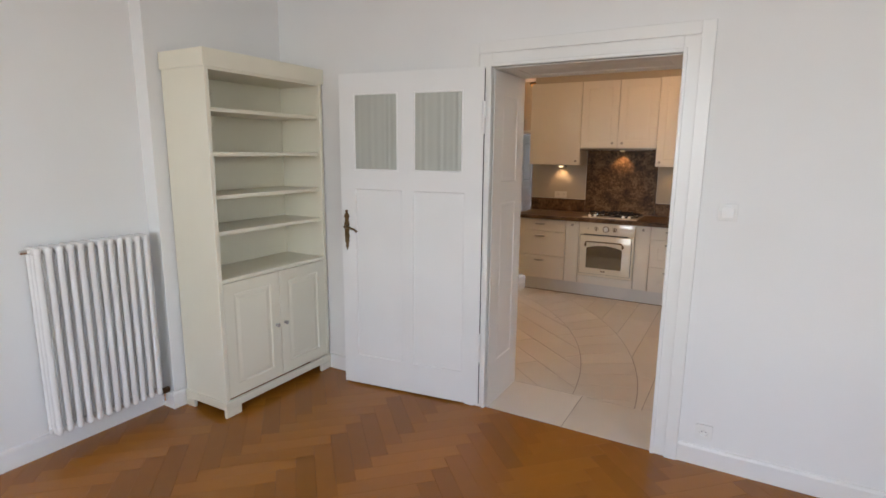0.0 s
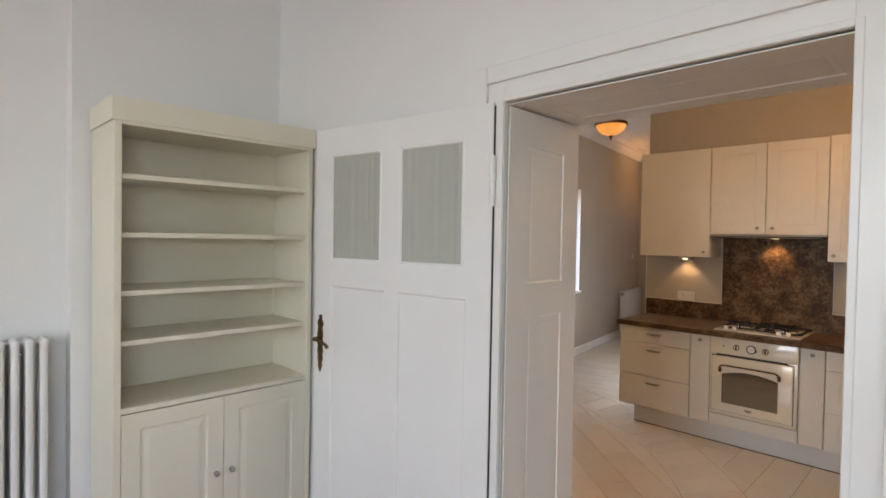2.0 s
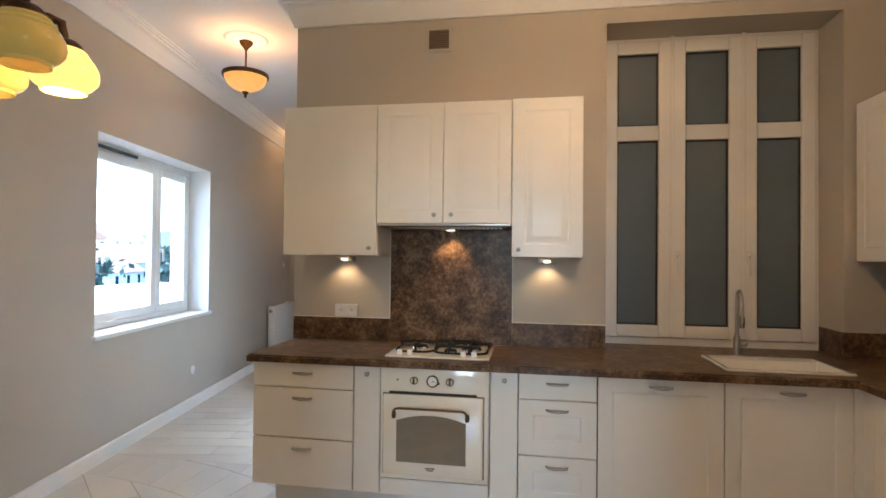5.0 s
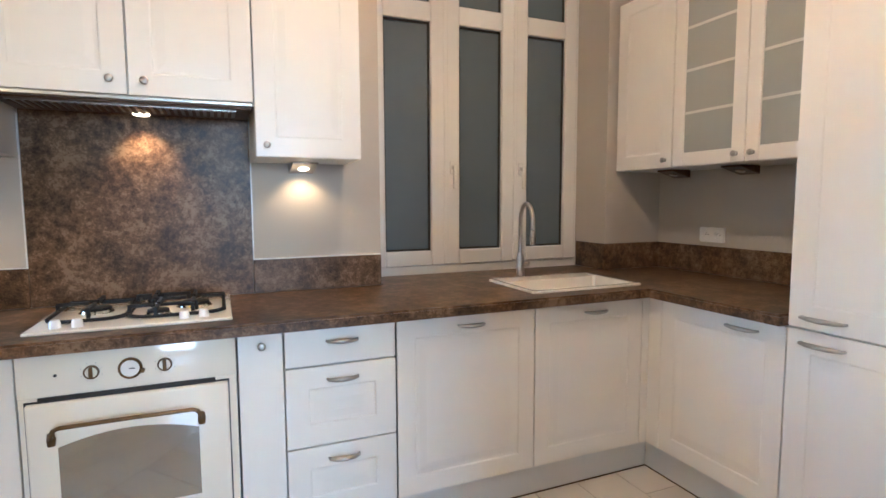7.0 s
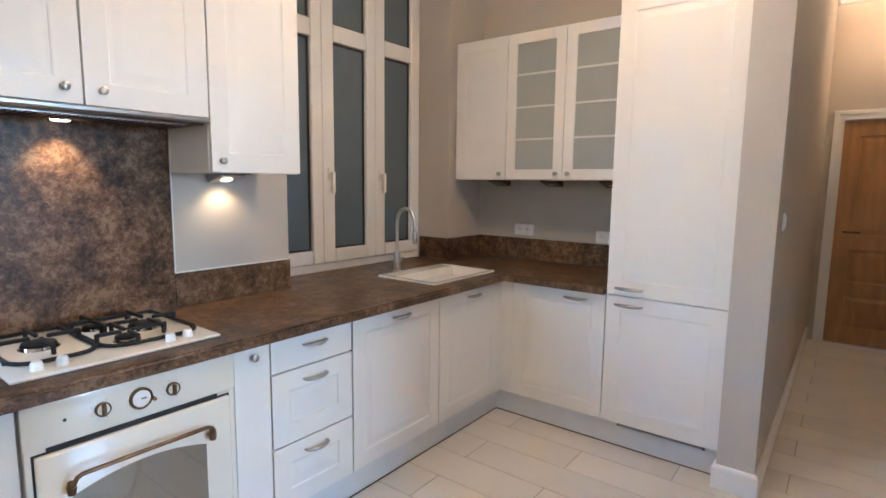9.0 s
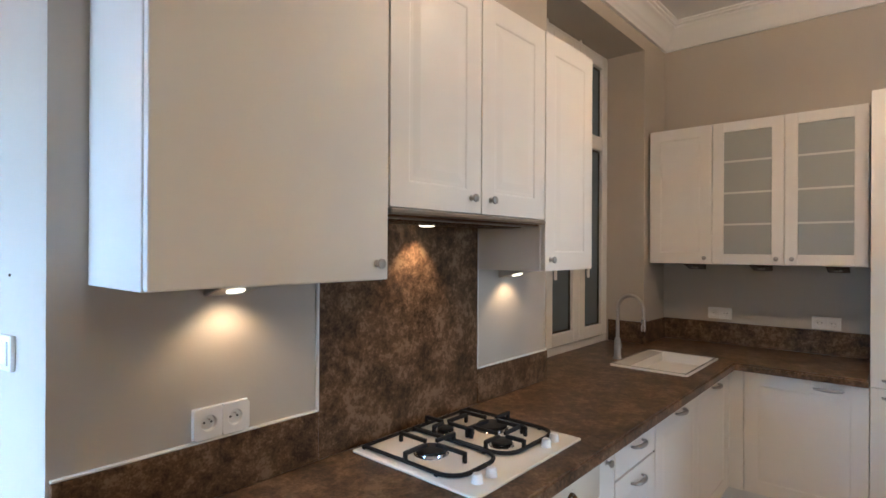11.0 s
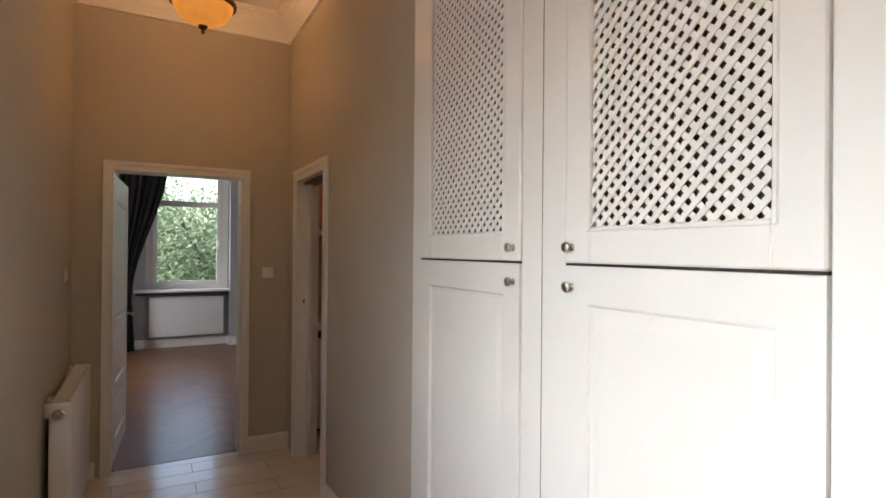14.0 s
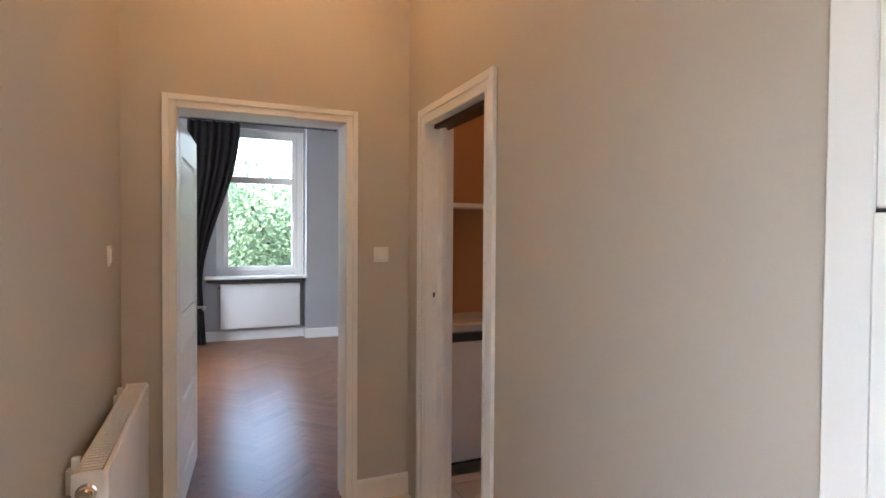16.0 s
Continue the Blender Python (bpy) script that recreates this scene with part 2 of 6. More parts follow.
def box(bm, x0, x1, y0, y1, z0, z1, bevel=0.0, seg=1):
    g = bmesh.ops.create_cube(bm, size=1, matrix=Matrix.LocRotScale(((x0 + x1) / 2, (y0 + y1) / 2, (z0 + z1) / 2), None, (abs(x1 - x0), abs(y1 - y0), abs(z1 - z0))))
    if bevel:
        es = list({e for v in g["verts"] for e in v.link_edges})
        bmesh.ops.bevel(bm, geom=es, offset=bevel, segments=seg, affect="EDGES", profile=0.5)
    return bm


def boxes(*rows, bevel=0.0, seg=1):
    bm = bmesh.new()
    for r in rows:
        box(bm, *r, bevel=bevel, seg=seg)
    return bm


def lathe(profile, seg=32, bm=None, m=None):
    """Turn (radius, height) pairs round z."""
    bm = bm or bmesh.new()
    rings = []
    for r, z in profile:
        if r < 1e-5:
            rings.append([bm.verts.new((0, 0, z))])
        else:
            rings.append([bm.verts.new((r * math.cos(2 * math.pi * i / seg), r * math.sin(2 * math.pi * i / seg), z)) for i in range(seg)])
    for a, b in zip(rings, rings[1:]):
        for i in range(seg):
            j = (i + 1) % seg
            q = [a[i % len(a)], a[j % len(a)], b[j % len(b)], b[i % len(b)]]
            q = list(dict.fromkeys(q))
            if len(q) > 2:
                bm.faces.new(q)
    if m is not None:
        bmesh.ops.transform(bm, matrix=m, verts=[v for r in rings for v in r])
    return bm


def tube(points, r, seg=10, bm=None, closed=False):
    bm = bm or bmesh.new()
    pts = [Vector(p) for p in points]
    rings = []
    normal = None
    for i, p in enumerate(pts):
        a = pts[max(i - 1, 0)] if not closed else pts[i - 1]
        b = pts[min(i + 1, len(pts) - 1)] if not closed else pts[(i + 1) % len(pts)]
        t = (b - a).normalized()
        if normal is None:
            normal = t.orthogonal().normalized()
        normal = (normal - t * normal.dot(t)).normalized()
        side = t.cross(normal)
        rr = r[i] if isinstance(r, (list, tuple)) else r
        rings.append([bm.verts.new(p + rr * (math.cos(2 * math.pi * k / seg) * normal + math.sin(2 * math.pi * k / seg) * side)) for k in range(seg)])
    pairs = list(zip(rings, rings[1:])) + ([(rings[-1], rings[0])] if closed else [])
    for a, b in pairs:
        for k in range(seg):
            bm.faces.new((a[k], a[(k + 1) % seg], b[(k + 1) % seg], b[k]))
    if not closed:
        bm.faces.new(rings[0][::-1])
        bm.faces.new(rings[-1])
    return bm


def arc(c, r, a0, a1, n, plane="xz"):
    out = []
    for i in range(n + 1):
        a = radians(a0 + (a1 - a0) * i / n)
        u, v = r * math.cos(a), r * math.sin(a)
        out.append({"xz": (c[0] + u, c[1], c[2] + v), "yz": (c[0], c[1] + u, c[2] + v), "xy": (c[0] + u, c[1] + v, c[2])}[plane])
    return out


def wall(name, along, u0, u1, c0, c1, z0, z1, holes, mats, label="", m=None):
    """A wall along x or y, from c0 to c1 in the other direction, with openings (u0, u1, z0, z1) through it. mats: low side, high side, reveals."""
    us = sorted({u0, u1, *(h[0] for h in holes), *(h[1] for h in holes)})
    zs = sorted({z0, z1, *(h[2] for h in holes), *(h[3] for h in holes)})
    us, zs = [u for u in us if u0 <= u <= u1], [z for z in zs if z0 <= z <= z1]
    solid = lambda u, z: u0 < u < u1 and z0 < z < z1 and not any(h[0] < u < h[1] and h[2] < z < h[3] for h in holes)
    bm = bmesh.new()
    at = lambda u, c, z: (u, c, z) if along == "x" else (c, u, z)

    def quad(a, b, c, d, k):
        f = bm.faces.new([bm.verts.new(at(*p)) for p in (a, b, c, d)])
        f.material_index = k

    for a, b in zip(us, us[1:]):
        for c, d in zip(zs, zs[1:]):
            if not solid((a + b) / 2, (c + d) / 2):
                continue
            quad((a, c0, c), (b, c0, c), (b, c0, d), (a, c0, d), 0)
            quad((a, c1, c), (b, c1, c), (b, c1, d), (a, c1, d), 1)
            for u, uu in ((a, a - 1e-4), (b, b + 1e-4)):
                if not solid(uu, (c + d) / 2):
                    quad((u, c0, c), (u, c1, c), (u, c1, d), (u, c0, d), 2)
            for z, zz in ((c, c - 1e-4), (d, d + 1e-4)):
                if not solid((a + b) / 2, zz):
                    quad((a, c0, z), (b, c0, z), (b, c1, z), (a, c1, z), 2)
    bmesh.ops.remove_doubles(bm, verts=bm.verts, dist=1e-5)
    if m is not None:
        bmesh.ops.transform(bm, matrix=m, verts=bm.verts)
    return setting(name, bm, mats, label)


def sweep(path, profile, closed=True):
    """Sweep a profile of (inwards, height) along a plan polygon given clockwise or not: inwards is to the right of the way."""
    bm = bmesh.new()
    n = len(path)
    rings = []
    for i in range(n):
        p = Vector(path[i])
        a = Vector(path[i - 1]) if closed or i else None
        b = Vector(path[(i + 1) % n]) if closed or i < n - 1 else None
        d1 = (p - a).normalized() if a is not None else (b - p).normalized()
        d2 = (b - p).normalized() if b is not None else d1
        n1, n2 = Vector((d1.y, -d1.x)), Vector((d2.y, -d2.x))
        mit = (n1 + n2) / (1 + n1.dot(n2))
        rings.append([bm.verts.new((p.x + mit.x * d, p.y + mit.y * d, z)) for d, z in profile])
    for i in range(n if closed else n - 1):
        a, b = rings[i], rings[(i + 1) % n]
        for k in range(len(profile)):
            j = (k + 1) % len(profile)
            bm.faces.new((a[k], a[j], b[j], b[k]))
    if not closed:
        bm.faces.new(rings[0])
        bm.faces.new(rings[-1][::-1])
    return bm


def panel_slab(w, h, t, stile, rail=None, lip=0.006, field=0.0, bm=None, panels=None, x=0.0, z=0.0, y=0.0, bevel=0.0025):
    """A door slab from (x, z), front towards -y at y, with sunk panels (x0, x1, z0, z1) whose field rises again."""
    bm = bm or bmesh.new()
    rail = rail or stile
    panels = panels if panels is not None else [(stile, w - stile, rail, h - rail)]
    us = sorted({0, w, *(p[0] for p in panels), *(p[1] for p in panels)})
    zs = sorted({0, h, *(p[2] for p in panels), *(p[3] for p in panels)})
    V = lambda u, d, v: bm.verts.new((x + u, y + d, z + v))
    for a, b in zip(us, us[1:]):
        for c, d in zip(zs, zs[1:]):
            mu, mv = (a + b) / 2, (c + d) / 2
            if any(p[0] < mu < p[1] and p[2] < mv < p[3] for p in panels):
                continue
            bm.faces.new((V(a, 0, c), V(b, 0, c), V(b, 0, d), V(a, 0, d)))
    for a, b, c, d in panels:
        rings, o = [], 0.0
        for inset, depth in ((0, 0), (0.004, lip * 0.3), (0.007, lip), (0.012 + field * 0.2, lip), (0.012 + field, lip * (0.25 if field else 1))):
            rings.append([V(a + inset, depth, c + inset), V(b - inset, depth, c + inset), V(b - inset, depth, d - inset), V(a + inset, depth, d - inset)])
        for r, s in zip(rings, rings[1:]):
            for k in range(4):
                j = (k + 1) % 4
                bm.faces.new((r[k], r[j], s[j], s[k]))
        bm.faces.new(rings[-1])
    corners = [(0, 0), (w, 0), (w, h), (0, h)]
    for k in range(4):
        (a, c), (b, d) = corners[k], corners[(k + 1) % 4]
        bm.faces.new((V(a, 0, c), V(a, t, c), V(b, t, d), V(b, 0, d)))
    bm.faces.new([V(a, t, c) for a, c in corners])
    bmesh.ops.remove_doubles(bm, verts=bm.verts, dist=1e-5)
    return bm


def frame_bars(w, h, t, wl, wr=None, wb=None, wt=None, bevel=0.003, x=0.0, z=0.0, y=0.0):
    """A rectangular frame of four bars with mitre-like butt joints."""
    wr, wb, wt = wr or wl, wb or wl, wt or wl
    return boxes((x, x + wl, y, y + t, z, z + h), (x + w - wr, x + w, y, y + t, z, z + h), (x + wl - 0.001, x + w - wr + 0.001, y + 0.001, y + t - 0.001, z, z + wb),
                 (x + wl - 0.001, x + w - wr + 0.001, y + 0.001, y + t - 0.001, z + h - wt, z + h), bevel=bevel)


# ---- structure ----
TOP, CEIL = 3.3, 3.2
wall("wall_living_north", "x", -3.12, 5.8, 2.565, 3.03, 0, TOP, [(-0.385, 0.655, -1, 2.08)], [WHITE_WALL, GREIGE, TRIM], "white plastered wall between living room and kitchen")
wall("wall_living_west", "y", -3.4, 1.56, -2.4, -2.17, 0, TOP, [], [WHITE_WALL] * 3, "white painted wall behind the radiator")
wall("wall_chimney_breast", "y", 1.56, 2.565, -2.4, -2.06, 0, TOP, [], [WHITE_WALL] * 3, "white painted chimney breast behind the bookcase")
wall("wall_living_south", "x", -2.4, 3.9, -3.4, -3.2, 0, TOP, [(-0.2, 1.4, 0.8, 2.75)], [RENDER_WALL, WHITE_WALL, WHITE_WALL], "white wall with an assumed tall window")
wall("wall_living_east", "y", -3.2, 2.565, 3.6, 3.9, 0, TOP, [(-1.4, 0.2, 0.8, 2.75)], [WHITE_WALL, RENDER_WALL, WHITE_WALL], "white wall with an assumed tall window")
wall("wall_kitchen_west", "y", -3.0, 4.73, -1.63, -1.355, 0, TOP, [(-0.022, 1.735, 0.885, 2.30)], [RENDER_WALL, GREIGE, WHITE_WALL], "greige painted outer wall with a window", HALL)
wall("wall_kitchen_north", "x", -1.442, 2.5, 6.13, 6.5, 0, TOP, [(0.625, 1.965, 0.86, 2.935)], [GREIGE, RENDER_WALL, GREIGE], "greige painted wall behind the stove")
wall("wall_kitchen_east", "y", 4.298, 6.13, 2.37, 2.5, 0, TOP, [], [GREIGE] * 3, "greige painted wall beside the sink")
wall("wall_corridor_north", "x", 1.69, 5.8, 4.138, 4.298, 0, TOP, [], [GREIGE] * 3, "greige wall stub beside the tall cabinet")
wall("wall_corridor_end", "y", 3.03, 4.138, 5.0, 5.2, 0, TOP, [(3.1, 4.0, -1, 2.03)], [GREIGE] * 3, "greige corridor end wall")
wall("wall_hall_east", "y", 0.0, 5.6, 0.0, 0.15, 0, TOP, [(0.84, 2.37, 0.06, 2.78), (3.648, 4.295, -1, 1.965)], [GREIGE, BROWN_WALL, TRIM], "greige hall wall with built-in closets", HALL)
wall("wall_bedroom_south", "x", -3.2, -1.63, 4.55, 4.73, 0, TOP, [], [RENDER_WALL, GREY_WALL, RENDER_WALL], "pale plastered outside wall of the bedroom wing", HALL)
wall("wall_hall_end", "x", -1.63, 0.0, 4.55, 4.73, 0, TOP, [(-1.131, -0.346, -1, 1.99)], [GREIGE, GREY_WALL, TRIM], "greige wall at the end of the hall", HALL)
wall("wall_bath_south", "x", 0.15, 2.0, 2.9, 3.0, 0, TOP, [], [BROWN_WALL] * 3, "", HALL)
wall("wall_bath_east", "y", 3.0, 5.5, 1.9, 2.0, 0, TOP, [], [BROWN_WALL] * 3, "", HALL)
wall("wall_bath_north", "x", 0.15, 2.0, 5.5, 5.6, 0, TOP, [], [BROWN_WALL] * 3, "dark brown tiled bathroom wall", HALL)
wall("wall_bedroom_west", "y", 4.73, 9.48, -3.2, -3.0, 0, TOP, [(6.9, 8.1, 0.87, 2.65)], [RENDER_WALL, GREY_WALL, WHITE_WALL], "grey bedroom wall with an added, unseen side window", HALL)
wall("wall_bedroom_east", "y", 5.6, 9.48, 0.8, 0.95, 0, TOP, [], [GREY_WALL] * 3, "cool grey bedroom wall", HALL)
wall("wall_bedroom_north", "x", -3.0, 0.8, 9.3, 9.48, 0, TOP, [(-1.25, 0.19, -1, 2.92)], [GREY_WALL] * 3, "cool grey bedroom wall with a window niche", HALL)
wall("wall_bedroom_niche", "x", -3.2, 0.95, 9.48, 9.8, 0, TOP, [(-0.96, 0.17, 0.87, 2.86)], [GREY_WALL, RENDER_WALL, WHITE_WALL], "grey wall behind the bedroom radiator", HALL)
wall("wall_closet_back", "y", 0.4, 2.9, 0.62, 0.72, 0, TOP, [], [GREIGE] * 3, "", HALL)
wall("wall_closet_side", "x", 0.15, 0.62, 0.4, 0.5, 0, TOP, [], [GREIGE] * 3, "", HALL)
wall("wall_bedroom_jog", "x", 0.15, 0.95, 5.6, 5.7, 0, TOP, [], [GREY_WALL] * 3, "", HALL)

setting("ceiling_living", boxes((-2.4, 3.9, -3.4, 2.565, 3.24, TOP)), CEILING, "white painted ceiling")
setting("ceiling_kitchen", boxes((-3.6, 5.2, 3.03, 6.5, CEIL, TOP)), CEILING, "white painted ceiling")
setting("ceiling_hall", boxes((-3.2, 2.0, 0.12, 9.8, CEIL + 0.003, TOP)), CEILING, "white painted hall ceiling", m=HALL)


def hall(x, y):
    p = HALL @ Vector((x, y, 0))
    return (p.x, p.y)


PERIMETER = [(-2.302, 3.03), hall(-1.355, 4.55), hall(0, 4.55), (-1.442, 6.13), (2.37, 6.13), (2.37, 4.298), (1.69, 4.298), (1.69, 4.138), (5.0, 4.138), (5.0, 3.03)]
CORNICE = [(0, 3.025), (0.022, 3.025), (0.024, 3.045), (0.034, 3.056), (0.036, 3.072), (0.046, 3.082), (0.052, 3.105), (0.064, 3.13), (0.082, 3.145), (0.1, 3.156), (0.102, 3.17),
           (0.116, 3.176), (0.118, 3.188), (0.132, 3.192), (0.135, 3.21), (0, 3.21)]
setting("cornice", sweep(PERIMETER, CORNICE), CEILING, "white stepped plaster cornice", smooth=True)


def skirting(name, path, h, t, mat=TRIM):
    return setting(name, sweep(path, [(0, 0), (t, 0), (t, h - 0.014), (t * 0.75, h - 0.004), (t * 0.35, h), (0, h)], closed=False), mat, "white painted skirting board")


skirting("baseboard_living_west", [(-2.17, -3.2), (-2.17, 1.56), (-2.06, 1.56), (-2.06, 2.565), (-0.52, 2.565)], 0.105, 0.018)
skirting("baseboard_living_north", [(0.744, 2.565), (3.6, 2.565)], 0.105, 0.018)
skirting("baseboard_kitchen_west", [(-2.302, 3.03), hall(-1.355, 4.55), hall(-1.22, 4.55)], 0.105, 0.016)
skirting("baseboard_hall_end", [hall(-0.285, 4.55), hall(0, 4.55)], 0.115, 0.016)
skirting("baseboard_hall_east", [hall(0, 3.565), hall(0, 2.41)], 0.105, 0.016)
skirting("baseboard_hall_corner", [hall(0, 0.80), (-1.442, 6.13), (-1.39, 6.13)], 0.105, 0.016)
skirting("baseboard_stub", [(1.745, 4.298), (1.69, 4.298), (1.69, 4.138), (5.0, 4.138)], 0.115, 0.018)
skirting("baseboard_bedroom", [hall(-3.0, 9.3), hall(-1.25, 9.3), hall(-1.25, 9.48), hall(0.19, 9.48), hall(0.19, 9.3), hall(0.8, 9.3), hall(0.8, 5.7)], 0.13, 0.018)


def casing(name, along, u0, u1, face, sign, top, width, depth, label, m=None):
    """Stepped trim round an opening, on the side of the wall that faces sign."""
    bm = bmesh.new()
    steps = [(0.0, width, 0, depth * 0.55), (width * 0.55, width, depth * 0.55, depth), (0.0, width * 0.14, depth * 0.55, depth * 0.8)]
    for w0, w1, d0, d1 in steps:
        rows = [(u0 - w1, u0 - w0, 0, top + w1), (u1 + w0, u1 + w1, 0, top + w1), (u0 - w0, u1 + w0, top + w0, top + w1)]
        for a, b, c, d in rows:
            lo, hi = sorted((face + sign * d0, face + sign * d1))
            if along == "x":
                box(bm, a, b, lo, hi, c, d, bevel=0.002)
            else:
                box(bm, lo, hi, a, b, c, d, bevel=0.002)
    return setting(name, bm, TRIM, label, m=m)


casing("trim_living_door", "x", -0.385, 0.61, 2.565, -1, 2.074, 0.134, 0.03, "white stepped wooden door casing")
casing("trim_hall_end_door", "x", -1.131, -0.346, 4.55, -1, 1.99, 0.060, 0.018, "white painted door casing", HALL)
casing("trim_hall_side_door", "y", 3.648, 4.295, 0.0, -1, 1.965, 0.078, 0.018, "white painted door casing", HALL)

# panelled reveals of the living room doorway
J = 0.465
for nm, mx in (("trim_jamb_west", pose(-0.385, 2.565, 0, 0, 0, 90)), ("trim_jamb_east", pose(0.655, 3.03, 0, 0, 0, -90))):
    b = panel_slab(J, 2.06, 0.004, 0.1, panels=[(0.12, J - 0.11, 0.28, 1.29), (0.12, J - 0.11, 1.42, 1.93)], lip=0.012, field=0.012, y=-0.014)
    bmesh.ops.transform(b, matrix=mx, verts=b.verts)
    setting(nm, b, TRIM, "white panelled door reveal")
b = panel_slab(1.038, J, 0.004, 0.1, panels=[(0.10, 0.93, 0.12, J - 0.11)], lip=0.012, field=0.012, y=-0.014)
for v in b.verts:
    v.co = (v.co.x - 0.384, 2.566 + v.co.z, 2.08 + v.co.y)
setting("trim_jamb_head", b, TRIM, "white panelled door head")


# ---- windows ----
def sash(parent, x, z, w, h, y, bar=0.055, t=0.05, pane_mat=GLASS, mid=None, gasket=True, handle=None, glass_shadow=False):
    s = part("sash", frame_bars(w, h, t, bar, bevel=0.006, x=x, z=z, y=y), PVC, parent)
    fields = [(z + bar, z + h - bar)] if mid is None else [(z + bar, mid - bar * 0.6), (mid + bar * 0.6, z + h - bar)]
    if mid is not None:
        part("glazing_bar", boxes((x + bar - 0.001, x + w - bar + 0.001, y + 0.002, y + t - 0.002, mid - bar * 0.6, mid + bar * 0.6), bevel=0.004), PVC, s)
    for a, b in fields:
        p = part("pane", boxes((x + bar - 0.004, x + w - bar + 0.004, y + t * 0.5, y + t * 0.5 + 0.006, a - 0.004, b + 0.004)), pane_mat, s)
        p.visible_shadow = glass_shadow
        if gasket:
            part("gasket", frame_bars(w - 2 * bar + 0.004, b - a + 0.004, 0.008, 0.0125, bevel=0.001, x=x + bar - 0.002, z=a - 0.002, y=y + t * 0.5 - 0.007), GASKET, s, "black rubber seal")
    if handle:
        hx, hz = handle
        bm = boxes((hx - 0.013, hx + 0.013, y - 0.012, y, hz - 0.035, hz + 0.035), bevel=0.004)
        box(bm, hx - 0.008, hx + 0.008, y - 0.04, y - 0.012, hz - 0.01, hz + 0.01, bevel=0.003)
        box(bm, hx - 0.01, hx + 0.01, y - 0.052, y - 0.036, hz - 0.115, hz + 0.014, bevel=0.005, seg=2)
        part("window_handle", bm, PVC, s, "white lever handle", smooth=True)
    return s


# kitchen window: three tall sashes with frosted panes (front to -y)
w1 = thing("window_1", pose(0.626, 6.40, 0.915), "white three-sash window with dark frosted panes", "window", kind="structure")
part("window_frame", frame_bars(1.338, 2.071, 0.07, 0.022, wb=0.073, z=-0.05, y=0.001, bevel=0.003), PVC, w1)
xs = [0.02, 0.452, 0.888, 1.32]
for i in range(3):
    sash(w1, xs[i] + 0.002, 0.022, xs[i + 1] - xs[i] - 0.004, 1.975, -0.012, bar=0.083, t=0.06, pane_mat=FOIL_GLASS, mid=1.38,
         handle=(xs[i] + 0.036, 0.56) if i else None, glass_shadow=True)
part("closing_strip", boxes((xs[1] - 0.012, xs[1] + 0.012, -0.018, -0.011, 0.03, 2.02), (xs[2] - 0.012, xs[2] + 0.012, -0.018, -0.011, 0.03, 2.02), bevel=0.003), PVC, w1)

# west window
w2 = thing("window_2", HALL @ pose(-1.565, -0.022, 0.885, 0, 0, 90), "white two-sash window looking over town", "window", kind="structure")
part("window_frame", frame_bars(1.757, 1.415, 0.06, 0.045, wt=0.06, bevel=0.004), PVC, w2)
sash(w2, 0.045, 0.045, 1.085, 1.308, -0.012, bar=0.075, handle=None, gasket=False)
sash(w2, 1.132, 0.045, 0.58, 1.308, -0.012, bar=0.075, handle=(1.17, 0.62), gasket=False)
part("window_sill", boxes((-0.03, 1.787, -0.235, -0.002, -0.028, 0.004), bevel=0.006, seg=2), TRIM, w2)
part("vent_slot", boxes((0.16, 0.8, -0.026, -0.0125, 1.362, 1.39), bevel=0.003), BLACK, w2, "dark trickle vent")

# bedroom window
w3 = thing("window_3", HALL @ pose(-0.96, 9.56, 0.87), "white window with a transom bar onto trees", "window", kind="structure")
part("window_frame", frame_bars(1.13, 1.99, 0.07, 0.09, wt=0.05, bevel=0.004), PVC, w3)
sash(w3, 0.085, 0.055, 0.965, 1.89, -0.012, bar=0.07, mid=1.30, gasket=False, handle=(1.01, 0.72))
part("window_sill", boxes((-0.14, 1.15, -0.29, -0.002, -0.035, 0.0), bevel=0.006, seg=2), TRIM, w3)
# black bar standing in for the shadow that the sill casts
part("sill_shadow_strip", boxes((-0.12, 1.13, -0.27, -0.1, -0.075, -0.036), bevel=0.003), BLACK, w3, "dark shadow strip under the sill")

# side window added out of view to hold the bedroom fill light
w6 = thing("window_6", HALL @ pose(-3.15, 6.9, 0.87, 0, 0, 90), "added white bedroom side window, unseen", "window", kind="structure")
part("window_frame", frame_bars(1.2, 1.78, 0.06, 0.06, bevel=0.004), PVC, w6)
# assumed window frames, out of view, round the living room daylight lamps
for nm, mx in (("window_4", pose(-0.2, -3.3, 0.8, 0, 0, 0)), ("window_5", pose(3.75, -1.4, 0.8, 0, 0, 90))):
    w = thing(nm, mx, "assumed tall white living room window, unseen", "window", kind="structure")
    part("window_frame", frame_bars(1.6, 1.95, 0.06, 0.06, bevel=0.004), PVC, w)
    part("glazing_bar", boxes((0.78, 0.82, 0.005, 0.055, 0.06, 1.89), bevel=0.004), PVC, w)

# ---- kitchen units ----
FRONT = 5.54
UNITS = "white kitchen units"


def bow_handle(parent, x, z, y, w=0.11):
    pts = [(x - w / 2, y, z), (x - w / 2 + 0.004, y - 0.016, z), (x - w / 4, y - 0.026, z), (x, y - 0.029, z), (x + w / 4, y - 0.026, z), (x + w / 2 - 0.004, y - 0.016, z), (x + w / 2, y, z)]
    bm = tube(pts, [0.005, 0.007, 0.0095, 0.0105, 0.0095, 0.007, 0.005], 10)
    for v in bm.verts:
        v.co.z = z + (v.co.z - z) * 0.9
    return part("handle", bm, HANDLE, parent, "brushed nickel bow handle", smooth=True)


